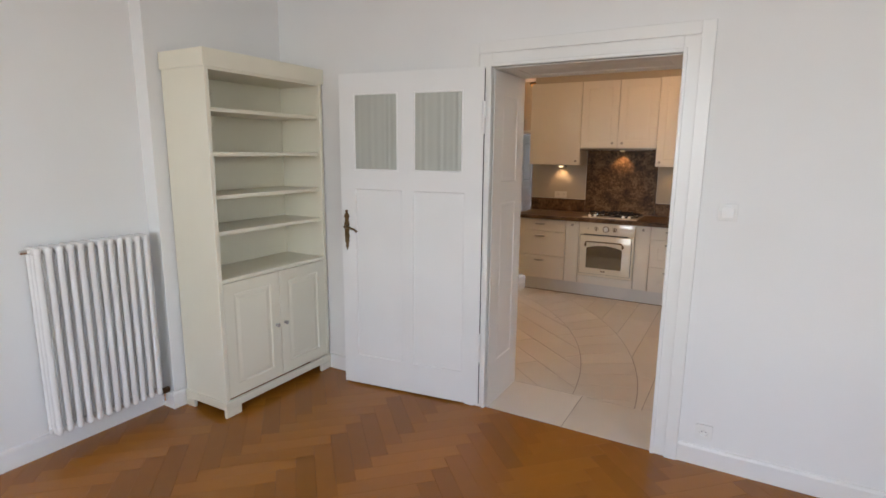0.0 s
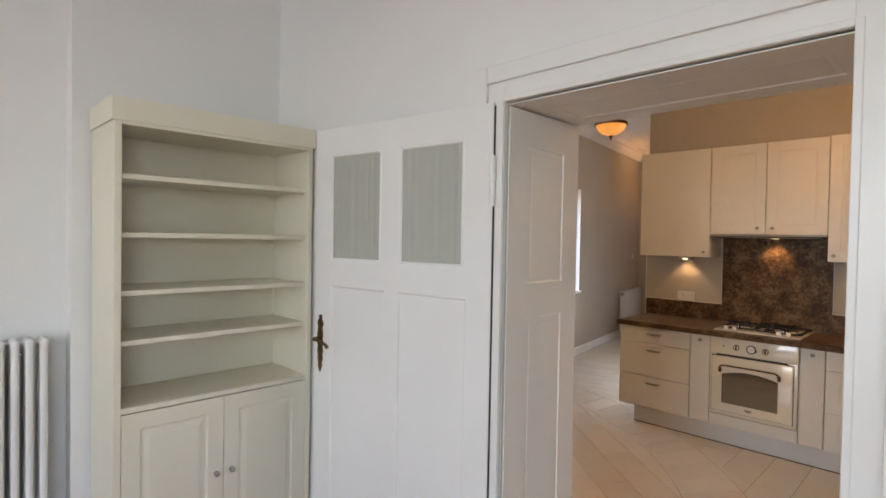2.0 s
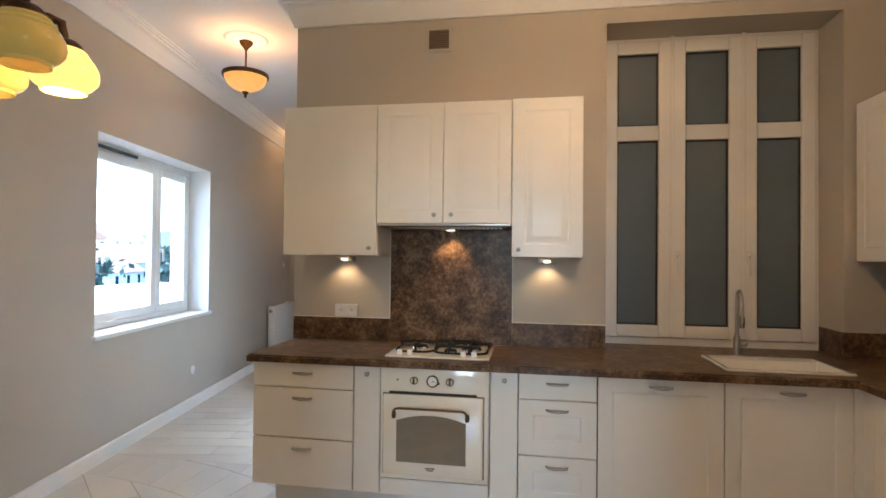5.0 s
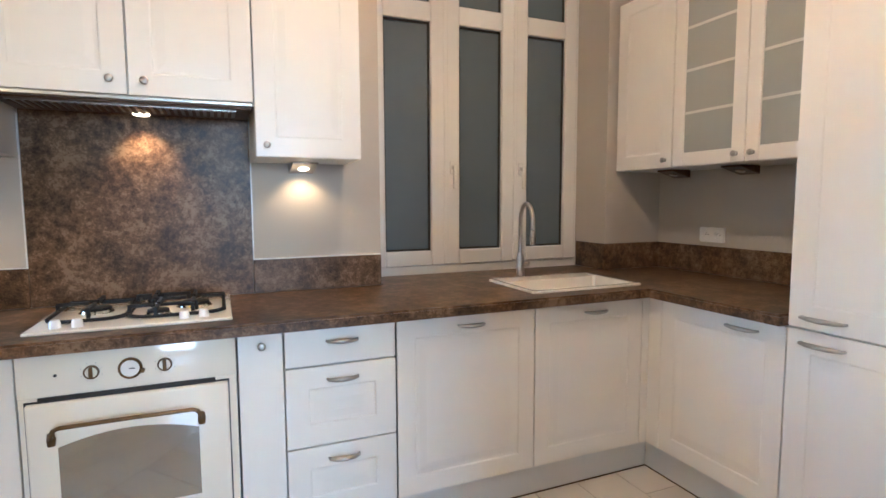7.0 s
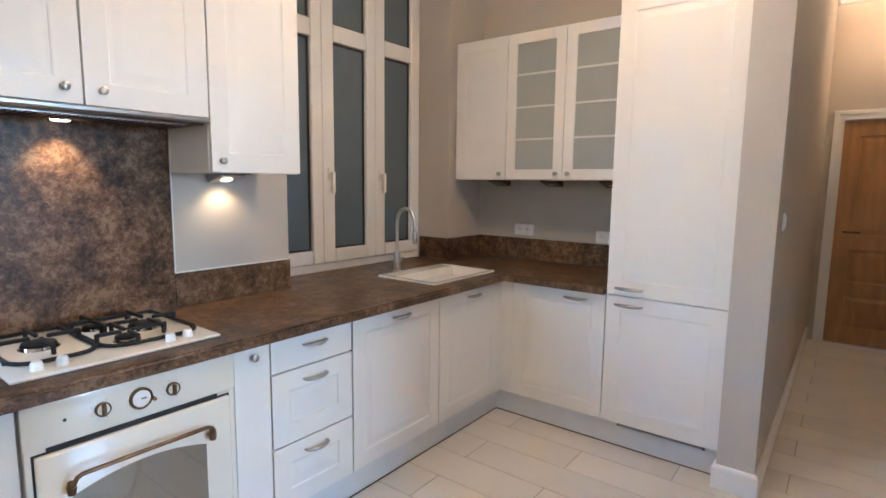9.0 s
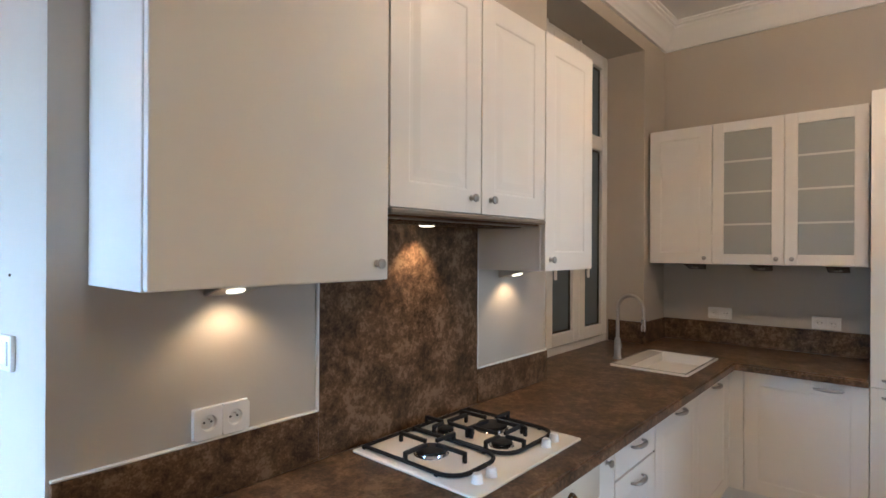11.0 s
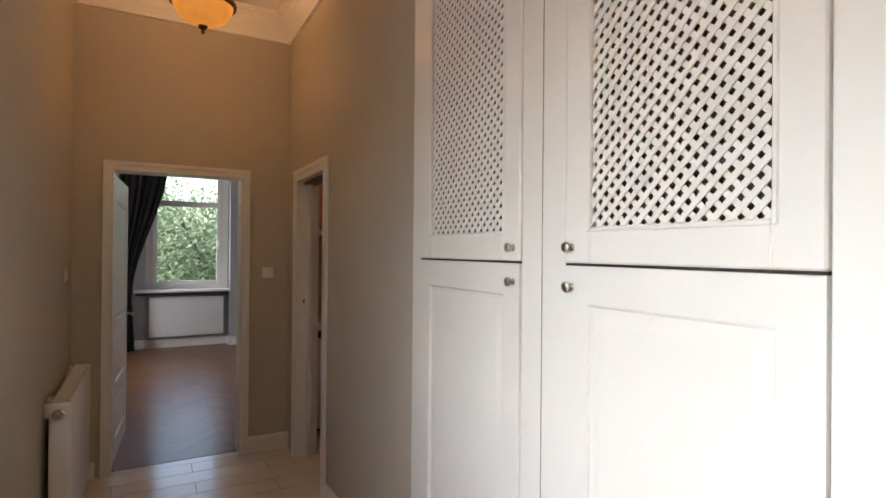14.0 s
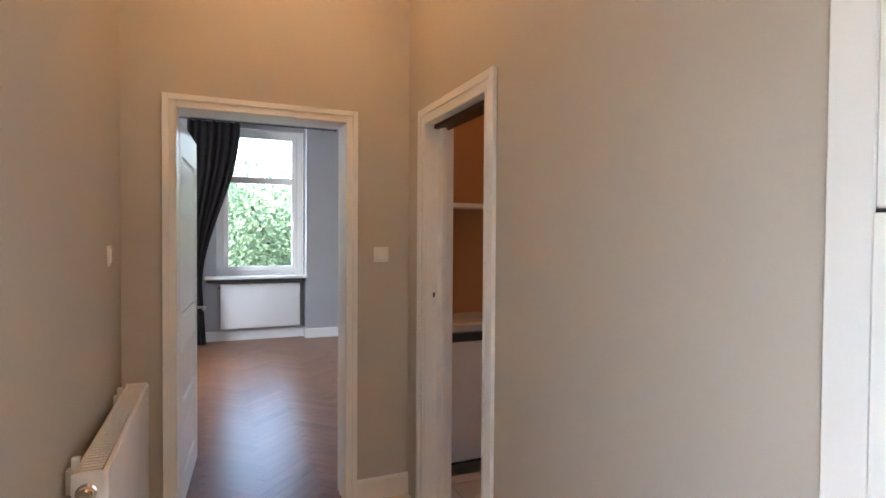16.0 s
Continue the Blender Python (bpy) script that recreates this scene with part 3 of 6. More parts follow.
def knob(parent, x, z, y):
    bm = lathe([(0.0, 0.026), (0.008, 0.0255), (0.0125, 0.023), (0.0135, 0.019), (0.011, 0.014), (0.006, 0.010), (0.006, 0.003), (0.010, 0.0), (0, 0)], 18)
    bmesh.ops.transform(bm, matrix=Matrix.Translation((x, y, z)) @ pose(0, 0, 0, 90), verts=bm.verts)
    return part("knob", bm, HANDLE, parent, "round nickel knob", smooth=True)


def carcass(u, w, d, h, z=0.0):
    return part("body", boxes((0.002, w - 0.002, 0.022, d, z, z + h), bevel=0.0015), CARCASS, u)


def front(u, x, z, w, h, plain=False, stile=0.07, name="door"):
    g = 0.0025
    if plain:
        bm = boxes((x + g, x + w - g, 0, 0.02, z + g, z + h - g), bevel=0.003, seg=2)
    else:
        bm = panel_slab(w - 2 * g, h - 2 * g, 0.02, stile, x=x + g, z=z + g, lip=0.0032, field=0.035)
        bmesh.ops.bevel(bm, geom=[e for e in bm.edges if len(e.link_faces) == 2 and e.calc_face_angle(0) > 1.4], offset=0.002, segments=1, affect="EDGES")
    return part(name, bm, LACQUER, u)


def base_unit(name, x, w, label, m=None, d=0.56):
    u = thing(name, m if m is not None else pose(x, FRONT, 0), label, "kitchen cabinet", UNITS)
    carcass(u, w, d, 0.70, 0.148)
    return u


Z0 = 0.15
u = base_unit("drawer_cabinet", -1.408, 0.604, "white lacquered base cabinet with three plain drawers")
for z, h in ((Z0, 0.272), (Z0 + 0.274, 0.282), (Z0 + 0.558, 0.139)):
    f = front(u, 0, z, 0.604, h, True, name="drawer")
    bow_handle(f, 0.302, z + h - 0.055 if h > 0.2 else z + h - 0.055, 0)
u = base_unit("narrow_cabinet", -0.803, 0.153, "narrow white pull-out cabinet with one knob")
f = front(u, 0, Z0, 0.153, 0.698, True)
knob(f, 0.0785, Z0 + 0.655, 0)
u = base_unit("oven_housing", -0.649, 0.601, "white oven housing with a plain lower panel")
front(u, 0, Z0, 0.601, 0.092, True, name="lower_panel")
u = base_unit("narrow_cabinet", -0.047, 0.150, "narrow white pull-out cabinet with one knob")
f = front(u, 0, Z0, 0.150, 0.698, True)
knob(f, 0.0775, Z0 + 0.655, 0)
u = base_unit("drawer_cabinet", 0.104, 0.404, "white base cabinet with two panelled drawers under a plain one")
for z, h in ((Z0, 0.266), (Z0 + 0.268, 0.292), (Z0 + 0.562, 0.136)):
    f = front(u, 0, z, 0.404, h, h < 0.2, name="drawer", stile=0.075)
    bow_handle(f, 0.202, z + h - 0.05, 0)
u = base_unit("dishwasher_cabinet", 0.510, 0.609, "white panelled dishwasher front with a bow handle")
f = front(u, 0, Z0, 0.609, 0.698)
bow_handle(f, 0.31, Z0 + 0.655, 0)
# dark filler strip imitates the shade in the joint
part("side_gap", boxes((-0.0035, 0.001, 0.004, 0.02, Z0, Z0 + 0.698)), DARK_GAP, u, "dark joint beside the dishwasher")
u = base_unit("sink_cabinet", 1.120, 0.578, "white panelled sink cabinet with a bow handle")
f = front(u, 0, Z0, 0.578, 0.698)
bow_handle(f, 0.31, Z0 + 0.655, 0)
EAST = lambda y: pose(1.74, y, 0, 0, 0, -90)
u = thing("corner_filler", pose(1.70, FRONT, 0), "white corner strip between the base cabinets", "kitchen cabinet", UNITS)
part("strip", boxes((0, 0.062, 0.0, 0.02, 0.15, 0.848), (0.04, 0.062, -0.075, 0.0, 0.15, 0.848), bevel=0.0015), LACQUER, u)
u = base_unit("corner_cabinet", 0, 0.571, "white panelled base cabinet with a bow handle", EAST(5.464))
f = front(u, 0, Z0, 0.571, 0.698)
bow_handle(f, 0.40, Z0 + 0.655, 0, 0.13)
u = thing("tall_fridge_cabinet", EAST(4.892), "tall white panelled fridge housing with two doors", "kitchen cabinet", UNITS)
part("body", boxes((0.0, 0.598, 0.022, 0.62, 0.148, 2.368), bevel=0.0015), CARCASS, u)
f = front(u, 0, Z0, 0.598, 0.70, stile=0.075)
bow_handle(f, 0.12, Z0 + 0.655, 0, 0.14)
f = front(u, 0, 0.853, 0.598, 1.515, stile=0.075)
bow_handle(f, 0.12, 0.893, 0, 0.14)
g = part("plinth_grille", boxes((0.09, 0.53, 0.012, 0.02, 0.131, 0.142), bevel=0.001), BLACK, u, "black slotted vent grille")
part("grille_slats", boxes(*[(0.1 + 0.012 * i, 0.106 + 0.012 * i, 0.010, 0.014, 0.133, 0.140) for i in range(35)]), PLINTH, g)

pl = setting("plinth", boxes((-1.285, 1.79, 5.59, 5.61, 0.0, 0.147), (1.79, 1.81, 4.31, 5.61, 0.0, 0.147), (-1.285, -1.265, 5.61, 6.12, 0.0, 0.147), bevel=0.001), PLINTH, "pale grey kitchen plinth")

setting("trim_plinth_seal", boxes((-1.287, 1.789, 5.587, 5.5895, 0.0, 0.006), (1.7865, 1.7892, 4.31, 5.587, 0.0, 0.006)), BRONZE, "thin brown joint under the plinth")

# worktop and splashbacks
wt = thing("worktop", pose(0, 0, 0.851), "brown marbled stone-look laminate worktop", "worktop")
cut_x, cut_y = [-1.43, 0.627, 1.174, 1.698, 1.726, 1.963, 2.368], [4.894, 5.502, 5.624, 5.922, 6.128, 6.40]
for label, side in (("", False), ("shorter return board beyond the corner joint", True)):
    bm = bmesh.new()
    for xa, xb in zip(cut_x, cut_x[1:]):
        for ya, yb in zip(cut_y, cut_y[1:]):
            mx, my = (xa + xb) / 2, (ya + yb) / 2
            in_sink = 1.174 < mx < 1.726 and 5.624 < my < 5.922
            if (my > 5.502 or mx > 1.698) and (my < 6.128 or 0.627 < mx < 1.963) and not in_sink and (my < 5.502) == side:
                gap = 0.0006 if side and yb == 5.502 else 0.0
                bm.faces.new([bm.verts.new((x, y, 0)) for x, y in ((xa, ya), (xb, ya), (xb, yb - gap), (xa, yb - gap))])
    bmesh.ops.remove_doubles(bm, verts=bm.verts, dist=1e-5)
    r = bmesh.ops.extrude_face_region(bm, geom=bm.faces[:])
    bmesh.ops.translate(bm, vec=(0, 0, 0.04), verts=[v for v in r["geom"] if isinstance(v, bmesh.types.BMVert)])
    joint = lambda e: all(abs(v.co.y - 5.502) < 0.002 and v.co.x > 1.69 for v in e.verts)
    bmesh.ops.bevel(bm, geom=[e for e in bm.edges if all(v.co.z > 0.03 for v in e.verts) and e.calc_face_angle(0) > 1 and not joint(e)], offset=0.008, segments=3, affect="EDGES")
    part("board", bm, STONE_BROWN, wt, label, smooth=True)
sp = thing("splashback", pose(0, 0, 0.893), "brown marbled stone-look splashback on the wall", "splashback")
part("panel", boxes((-0.755, 0.046, 6.118, 6.129, 0, 0.76), bevel=0.001), STONE_BROWN, sp)
part("upstand", boxes((-1.436, -0.757, 6.114, 6.129, 0, 0.150), bevel=0.002), STONE_BROWN, sp)
part("upstand", boxes((0.048, 0.623, 6.114, 6.129, 0, 0.146), bevel=0.002), STONE_BROWN, sp)
part("upstand", boxes((1.950, 1.9635, 6.115, 6.38, 0, 0.150), bevel=0.002), STONE_BROWN, sp)
part("upstand", boxes((1.950, 2.356, 6.114, 6.129, 0, 0.150), bevel=0.002), STONE_BROWN, sp)
part("upstand", boxes((2.356, 2.369, 4.894, 6.129, 0, 0.150), bevel=0.002), STONE_BROWN, sp)
part("edge_trim", boxes((-1.436, -0.761, 6.115, 6.129, 0.151, 0.156), (-0.761, -0.7555, 6.116, 6.129, 0.151, 0.73), bevel=0.001), PVC, sp, "thin white edge strip")
part("edge_trim", boxes((0.052, 0.623, 6.115, 6.129, 0.147, 0.152), (0.0465, 0.052, 6.116, 6.129, 0.147, 0.72), bevel=0.001), PVC, sp, "thin white edge strip")

# wall units
WALLUNITS = "white wall cabinets"


def wall_unit(x, w, z, h, label, doors=1, plain=False, knobs=(), m=None, d=0.328, glass=False):
    u = thing("wall_cabinet", m if m is not None else pose(x, 5.80, 0), label, "wall cabinet", WALLUNITS)
    if not glass:
        part("body", boxes((0.0, w, 0.022, d, z, z + h), bevel=0.0015), LACQUER, u)
    dw = w / doors
    for i in range(doors):
        if glass:
            f = part("door", frame_bars(dw - 0.004, h - 0.004, 0.02, 0.065, bevel=0.003, x=i * dw + 0.002, z=z + 0.002), LACQUER, u)
            part("pane", boxes((i * dw + 0.06, (i + 1) * dw - 0.06, 0.008, 0.013, z + 0.06, z + h - 0.06)), FROST_GLASS, f, "frosted glass pane")
            for s in range(1, 4):
                zz = z + h * (0.06 + 0.22 * s)
                part("shelf_edge", boxes((i * dw + 0.067, (i + 1) * dw - 0.067, 0.0045, 0.0075, zz - 0.006, zz + 0.006)), SHELF_DIM, f, "pale shelf edge showing through the pane")
        else:
            f = front(u, i * dw, z, dw, h, plain)
        if i < len(knobs):
            knob(f, i * dw + knobs[i][0], z + knobs[i][1], 0)
    if glass:
        part("body", boxes((0.0, w, 0.022, d, z, z + h), bevel=0.0015), LACQUER, u)
    return u


wall_unit(-1.366, 0.602, 1.461, 0.922, "plain glossy white wall cabinet with one knob", plain=True, knobs=[(0.56, 0.045)])
wall_unit(-0.762, 0.407, 1.657, 0.724, "white panelled wall cabinet above the hood", knobs=[(0.355, 0.05)])
wall_unit(-0.353, 0.403, 1.657, 0.724, "white panelled wall cabinet above the hood", knobs=[(0.05, 0.05)])
wall_unit(0.052, 0.404, 1.460, 0.926, "white panelled wall cabinet with one knob", knobs=[(0.04, 0.045)])
EASTW = lambda y: pose(2.02, y, 0, 0, 0, -90)
wall_unit(0, 0.402, 1.455, 0.913, "white panelled wall cabinet in the corner", m=EASTW(6.112), knobs=[(0.36, 0.04)], d=0.345)
wall_unit(0, 0.80, 1.455, 0.913, "white wall cabinet with two frosted glass doors", m=EASTW(5.708), doors=2, glass=True, knobs=[(0.36, 0.04), (0.04, 0.04)], d=0.345)

# hood
hd = thing("range_hood", pose(-0.762, 5.80, 1.614), "slim pull-out steel range hood with one lit lamp", "range hood")
part("body", boxes((0.01, 0.805, 0.02, 0.29, 0.020, 0.042), bevel=0.003), BRONZE, hd)
part("front_strip", boxes((0.004, 0.812, -0.006, 0.02, 0.026, 0.042), bevel=0.004), HANDLE, hd)
fi = part("filter", boxes((0.045, 0.752, 0.055, 0.215, 0.016, 0.0195)), HANDLE, hd, "slotted grease filter")
for i in range(28):
    part("slat", boxes((0.05 + 0.025 * i, 0.062 + 0.025 * i, 0.06, 0.21, 0.012, 0.0158)), BRONZE, fi)
bm = lathe([(0.0, -0.003), (0.026, -0.003), (0.03, 0.002), (0.03, 0.006), (0, 0.006)], 20, m=Matrix.Translation((0.417, 0.248, 0.0135)))
part("lamp", bm, LAMP_GLOW, hd, "lit round halogen lamp")
spot("hood_light", (-0.345, 6.045, 1.605), (-0.345, 6.12, 1.25), 0.45, 95)


def puck_light(x, y, z, lit, m=None):
    u = thing("under_cabinet_light", m if m is not None else pose(x, y, z), "triangular steel under-cabinet light" + (", lit" if lit else ", switched off"), "lamp", "under-cabinet lights")
    bm = bmesh.new()
    a = [(-0.055, -0.07), (0.055, -0.07), (0.055, 0.06), (-0.055, 0.06)]
    lo = [bm.verts.new((p[0] * 1.0, p[1], -0.008 if p[1] < 0 else -0.042)) for p in a]
    hi = [bm.verts.new((p[0], p[1], 0.0)) for p in a]
    bm.faces.new(lo)
    bm.faces.new(hi)
    for k in range(4):
        bm.faces.new((lo[k], lo[(k + 1) % 4], hi[(k + 1) % 4], hi[k]))
    bmesh.ops.recalc_face_normals(bm, faces=bm.faces)
    bmesh.ops.bevel(bm, geom=list(bm.edges), offset=0.003, segments=1, affect="EDGES")
    # switched-off housings get dark bronze to imitate steel lying in shade
    part("housing", bm, HANDLE if lit else BRONZE, u)
    l = lathe([(0.0, -0.003), (0.021, -0.003), (0.024, 0), (0.024, 0.004), (0, 0.004)], 20)
    bmesh.ops.transform(l, matrix=Matrix.Translation((0, -0.005, -0.0262)) @ pose(0, 0, 0, -14.6), verts=l.verts)
    part("lens", l, LAMP_GLOW if lit else CHROME, u, "round lamp lens")
    return u


puck_light(-1.056, 6.065, 1.460, True)
puck_light(0.263, 6.065, 1.459, True)
spot("cabinet_light_west", (-1.056, 6.05, 1.412), (-1.056, 6.13, 1.15), 0.16, 120)
spot("cabinet_light_east", (0.263, 6.05, 1.415), (0.263, 6.13, 1.15), 0.16, 120)
for y in (5.86, 5.46, 5.06):
    puck_light(0, 0, 0, False, pose(2.20, y, 1.454, 0, 0, -90))

# ---- living room ----
# old panelled door, folded back against the wall
DOOR_ANGLE = 187.6
dl = thing("door_1", pose(-0.425, 2.538, 0.012, 0, 0, DOOR_ANGLE), "old white panelled door with two curtained panes, open", "door", kind="structure")
DW, DH = 0.975, 2.065
# the face seen lies on +y of the leaf before the turn
mir = pose(DW, 0, 0, 0, 0, 180)
bm = panel_slab(DW, DH, 0.04, 0.12, panels=[(0.105, 0.445, 0.20, 1.345), (0.520, 0.865, 0.20, 1.345), (0.100, 0.420, 1.462, 1.945), (0.524, 0.850, 1.462, 1.945)], lip=0.010, field=0.0)
bmesh.ops.transform(bm, matrix=mir, verts=bm.verts)
leaf = part("leaf", bm, OLD_DOOR, dl)
for a, b in ((0.100, 0.420), (0.524, 0.850)):
    fm = frame_bars(b - a, 0.483, 0.012, 0.012, bevel=0.004, x=a, z=1.462, y=-0.002)
    bmesh.ops.transform(fm, matrix=mir, verts=fm.verts)
    part("glazing_bead", fm, OLD_DOOR, leaf)
    gm = bmesh.new()
    n = 72
    row = [[gm.verts.new((a + 0.012 + (b - a - 0.024) * i / n, 0.0066 + 0.0014 * math.sin(i * 0.62 + 1.3 * math.sin(i * 0.11)) * (0.6 + 0.4 * math.sin(i * 0.23 + a * 9)), z)) for i in range(n + 1)] for z in (1.474, 1.933)]
    for i in range(n):
        gm.faces.new((row[0][i], row[0][i + 1], row[1][i + 1], row[1][i]))
    bmesh.ops.transform(gm, matrix=mir, verts=gm.verts)
    part("pane", gm, CURTAIN_GLASS, leaf, "glass pane with pleated grey curtain behind", smooth=True)
# ornate brass handle
hx, hz = DW - 0.04, 1.075
bm = bmesh.new()
pts = [(0, 0.13), (0.010, 0.125), (0.006, 0.112), (0.016, 0.098), (0.020, 0.085), (0.012, 0.07), (0.015, 0.055), (0.019, 0.035), (0.014, 0.015), (0.018, 0.0), (0.014, -0.02), (0.019, -0.045),
       (0.013, -0.062), (0.017, -0.08), (0.008, -0.098), (0.013, -0.112), (0.005, -0.125), (0, -0.14)]
outline = [(x, z) for x, z in pts] + [(-x, z) for x, z in pts[-2:0:-1]]
f = bm.faces.new([bm.verts.new((x, 0, z)) for x, z in outline])
r = bmesh.ops.extrude_face_region(bm, geom=[f])
bmesh.ops.translate(bm, vec=(0, 0.006, 0), verts=[v for v in r["geom"] if isinstance(v, bmesh.types.BMVert)])
bmesh.ops.transform(bm, matrix=Matrix.Translation((hx, 0.0, hz)), verts=bm.verts)
hpart = part("handle_plate", bm, BRASS, leaf, "ornate aged brass plate")
part("handle_lever", tube([(hx, 0.004, hz + 0.02), (hx, 0.035, hz + 0.02), (hx - 0.01, 0.048, hz + 0.02), (hx - 0.045, 0.05, hz + 0.018), (hx - 0.085, 0.047, hz + 0.006), (hx - 0.1, 0.046, hz - 0.008)], [0.009, 0.009, 0.009, 0.008, 0.007, 0.009], 10), BRASS, hpart, smooth=True)
part("key_cover", lathe([(0, 0.006), (0.009, 0.005), (0.011, 0), (0, 0)], 14, m=Matrix.Translation((hx, 0.006, hz - 0.05)) @ pose(0, 0, 0, -90)), BRASS, hpart, smooth=True)
for z in (0.38, 1.78):
    part("hinge", lathe([(0, -0.09), (0.011, -0.088), (0.012, -0.003), (0.009, -0.001), (0.009, 0.001), (0.012, 0.003), (0.012, 0.088), (0.007, 0.094), (0, 0.1)], 14, m=Matrix.Translation((0.0, 0.0, z))), OLD_DOOR, dl, "painted lift-off hinge", smooth=True)
# dark strip stands in for shade behind the hinge side
part("hinge_edge", boxes((-0.004, 0.0, -0.036, -0.004, 0.01, DH - 0.01)), DARK_GAP, dl, "dark gap on the hinge side")

# bookcase (front to -y before the turn, then facing east)
bc = thing("bookcase", pose(-1.665, 1.635, 0, 0, 0, 90), "cream open bookcase with five bays over a two-door cupboard", "bookcase")
BW, BD, BH = 0.915, 0.375, 2.14
part("side_panel", boxes((0, 0.028, 0, BD, 0.09, 2.07), bevel=0.002), CREAM, bc)
part("side_panel", boxes((BW - 0.028, BW, 0, BD, 0.09, 2.07), bevel=0.002), CREAM, bc)
part("back_panel", boxes((0.028, BW - 0.028, BD - 0.012, BD - 0.002, 0.09, 2.07)), CREAM, bc)
for z in (1.12, 1.33, 1.575, 1.82):
    part("shelf", boxes((0.03, BW - 0.03, 0.02, BD - 0.013, z - 0.011, z + 0.011), bevel=0.002), CREAM, bc)
for z in (1.12, 1.33, 1.575, 1.82):
    for x in (0.03, BW - 0.042):
        for y in (0.04, BD - 0.06):
            part("shelf_pin", boxes((x, x + 0.012, y, y + 0.02, z - 0.022, z - 0.011), bevel=0.002), CREAM, bc)
part("cupboard_top", boxes((0.028, BW - 0.028, 0.0, BD - 0.013, 0.828, 0.852), bevel=0.003), CREAM, bc)
part("bottom_board", boxes((0.028, BW - 0.028, 0.024, BD - 0.013, 0.1, 0.12)), CREAM, bc)
part("top_board", boxes((0.028, BW - 0.028, 0.0, BD - 0.013, 2.03, 2.07)), CREAM, bc)
cr = sweep([(0, BD), (0, 0), (BW, 0), (BW, BD)], [(-0.0, 2.045), (-0.008, 2.048), (-0.008, 2.06), (-0.014, 2.07), (-0.026, 2.10), (-0.034, 2.125), (-0.034, 2.14), (0.01, 2.14), (0.01, 2.045)], closed=False)
part("crown", cr, CREAM, bc, "moulded crown")
part("crown_top", boxes((0.0, BW, 0.0, BD, 2.12, 2.139)), CREAM, bc)
for i in range(2):
    x = 0.03 + i * 0.4285
    d = part("door", panel_slab(0.4255, 0.712, 0.02, 0.07, x=x, z=0.112, y=0.001, lip=0.007, field=0.028), CREAM, bc)
    knob(d, x + (0.39 if i == 0 else 0.035), 0.47, 0.001)
bm = bmesh.new()
for a, b in ((0.0, 0.10), (BW - 0.10, BW)):
    box(bm, a - (0.012 if a == 0 else 0), b + (0.012 if b == BW else 0), -0.012, 0.012, 0.0, 0.055, bevel=0.004)
box(bm, -0.012, BW + 0.012, -0.0125, 0.0115, 0.054, 0.1, bevel=0.003)
box(bm, -0.012, 0.012, 0.012, BD, 0.05, 0.1, bevel=0.003)
box(bm, -0.012, 0.012, BD - 0.08, BD, 0.0, 0.051, bevel=0.003)
box(bm, BW - 0.012, BW + 0.012, 0.012, BD, 0.0, 0.1, bevel=0.003)
part("plinth_foot", bm, CREAM, bc, "bracket feet and base moulding")

# column radiator on the west wall
rd = thing("column_radiator", pose(-2.17, 0.885, 0.06, 0, 0, 90), "white tubular column radiator on the wall", "radiator")
N, PITCH = 12, 0.0495
colm = bmesh.new()
for k, y in enumerate((-0.045, -0.085, -0.125)):
    tube([(0, y, 0.09), (0, y, 1.04)], 0.0152, 12, bm=colm)
for z in (0.09, 1.04):
    box(colm, -0.0165, 0.0165, -0.142, -0.029, z - 0.02, z + 0.02, bevel=0.0155, seg=4)
me = finish(colm, "column", RADIATOR, True)
for i in range(N):
    c = new("column", me)
    c.parent = rd
    c.location = (0.03 + i * PITCH, 0, 0)
for z in (1.041, 0.089):
    part("header_tube", boxes((0.0, 0.6, -0.10, -0.07, z - 0.009, z + 0.009), bevel=0.006, seg=2), RADIATOR, rd)
part("valve", lathe([(0, -0.03), (0.012, -0.03), (0.014, 0), (0.01, 0.02), (0, 0.022)], 12, m=Matrix.Translation((-0.005, -0.085, 1.04)) @ pose(0, 0, 0, 0, -90)), CHROME, rd, "chrome bleed valve", smooth=True)
part("valve", boxes((0.6, 0.66, -0.1, -0.075, 0.05, 0.085), bevel=0.006, seg=2), BRONZE, rd, "dark pipe valve at the foot")
for x in (0.1, 0.48):
    part("wall_bracket", boxes((x, x + 0.03, -0.05, 0.0, 0.95, 0.98)), RADIATOR, rd)
part("pipe", tube([(0.63, -0.085, 0.0), (0.63, -0.085, 0.06)], 0.009, 8), CHROME, rd)


def light_switch(m, gangs=1, label="white plastic light switch", name="light_switch", vertical=False):
    u = thing(name, m, label, "switch")
    w = 0.081 + 0.071 * (gangs - 1)
    part("plate", boxes((-w / 2, w / 2, -0.011, 0, -0.0405, 0.0405), bevel=0.003, seg=2), PLASTIC, u, smooth=True)
    for i in range(gangs):
        c = -w / 2 + 0.0405 + 0.071 * i
        part("rocker", boxes((c - 0.028, c + 0.028, -0.0155, -0.01, -0.028, 0.028), bevel=0.002), PLASTIC, u)
    return u


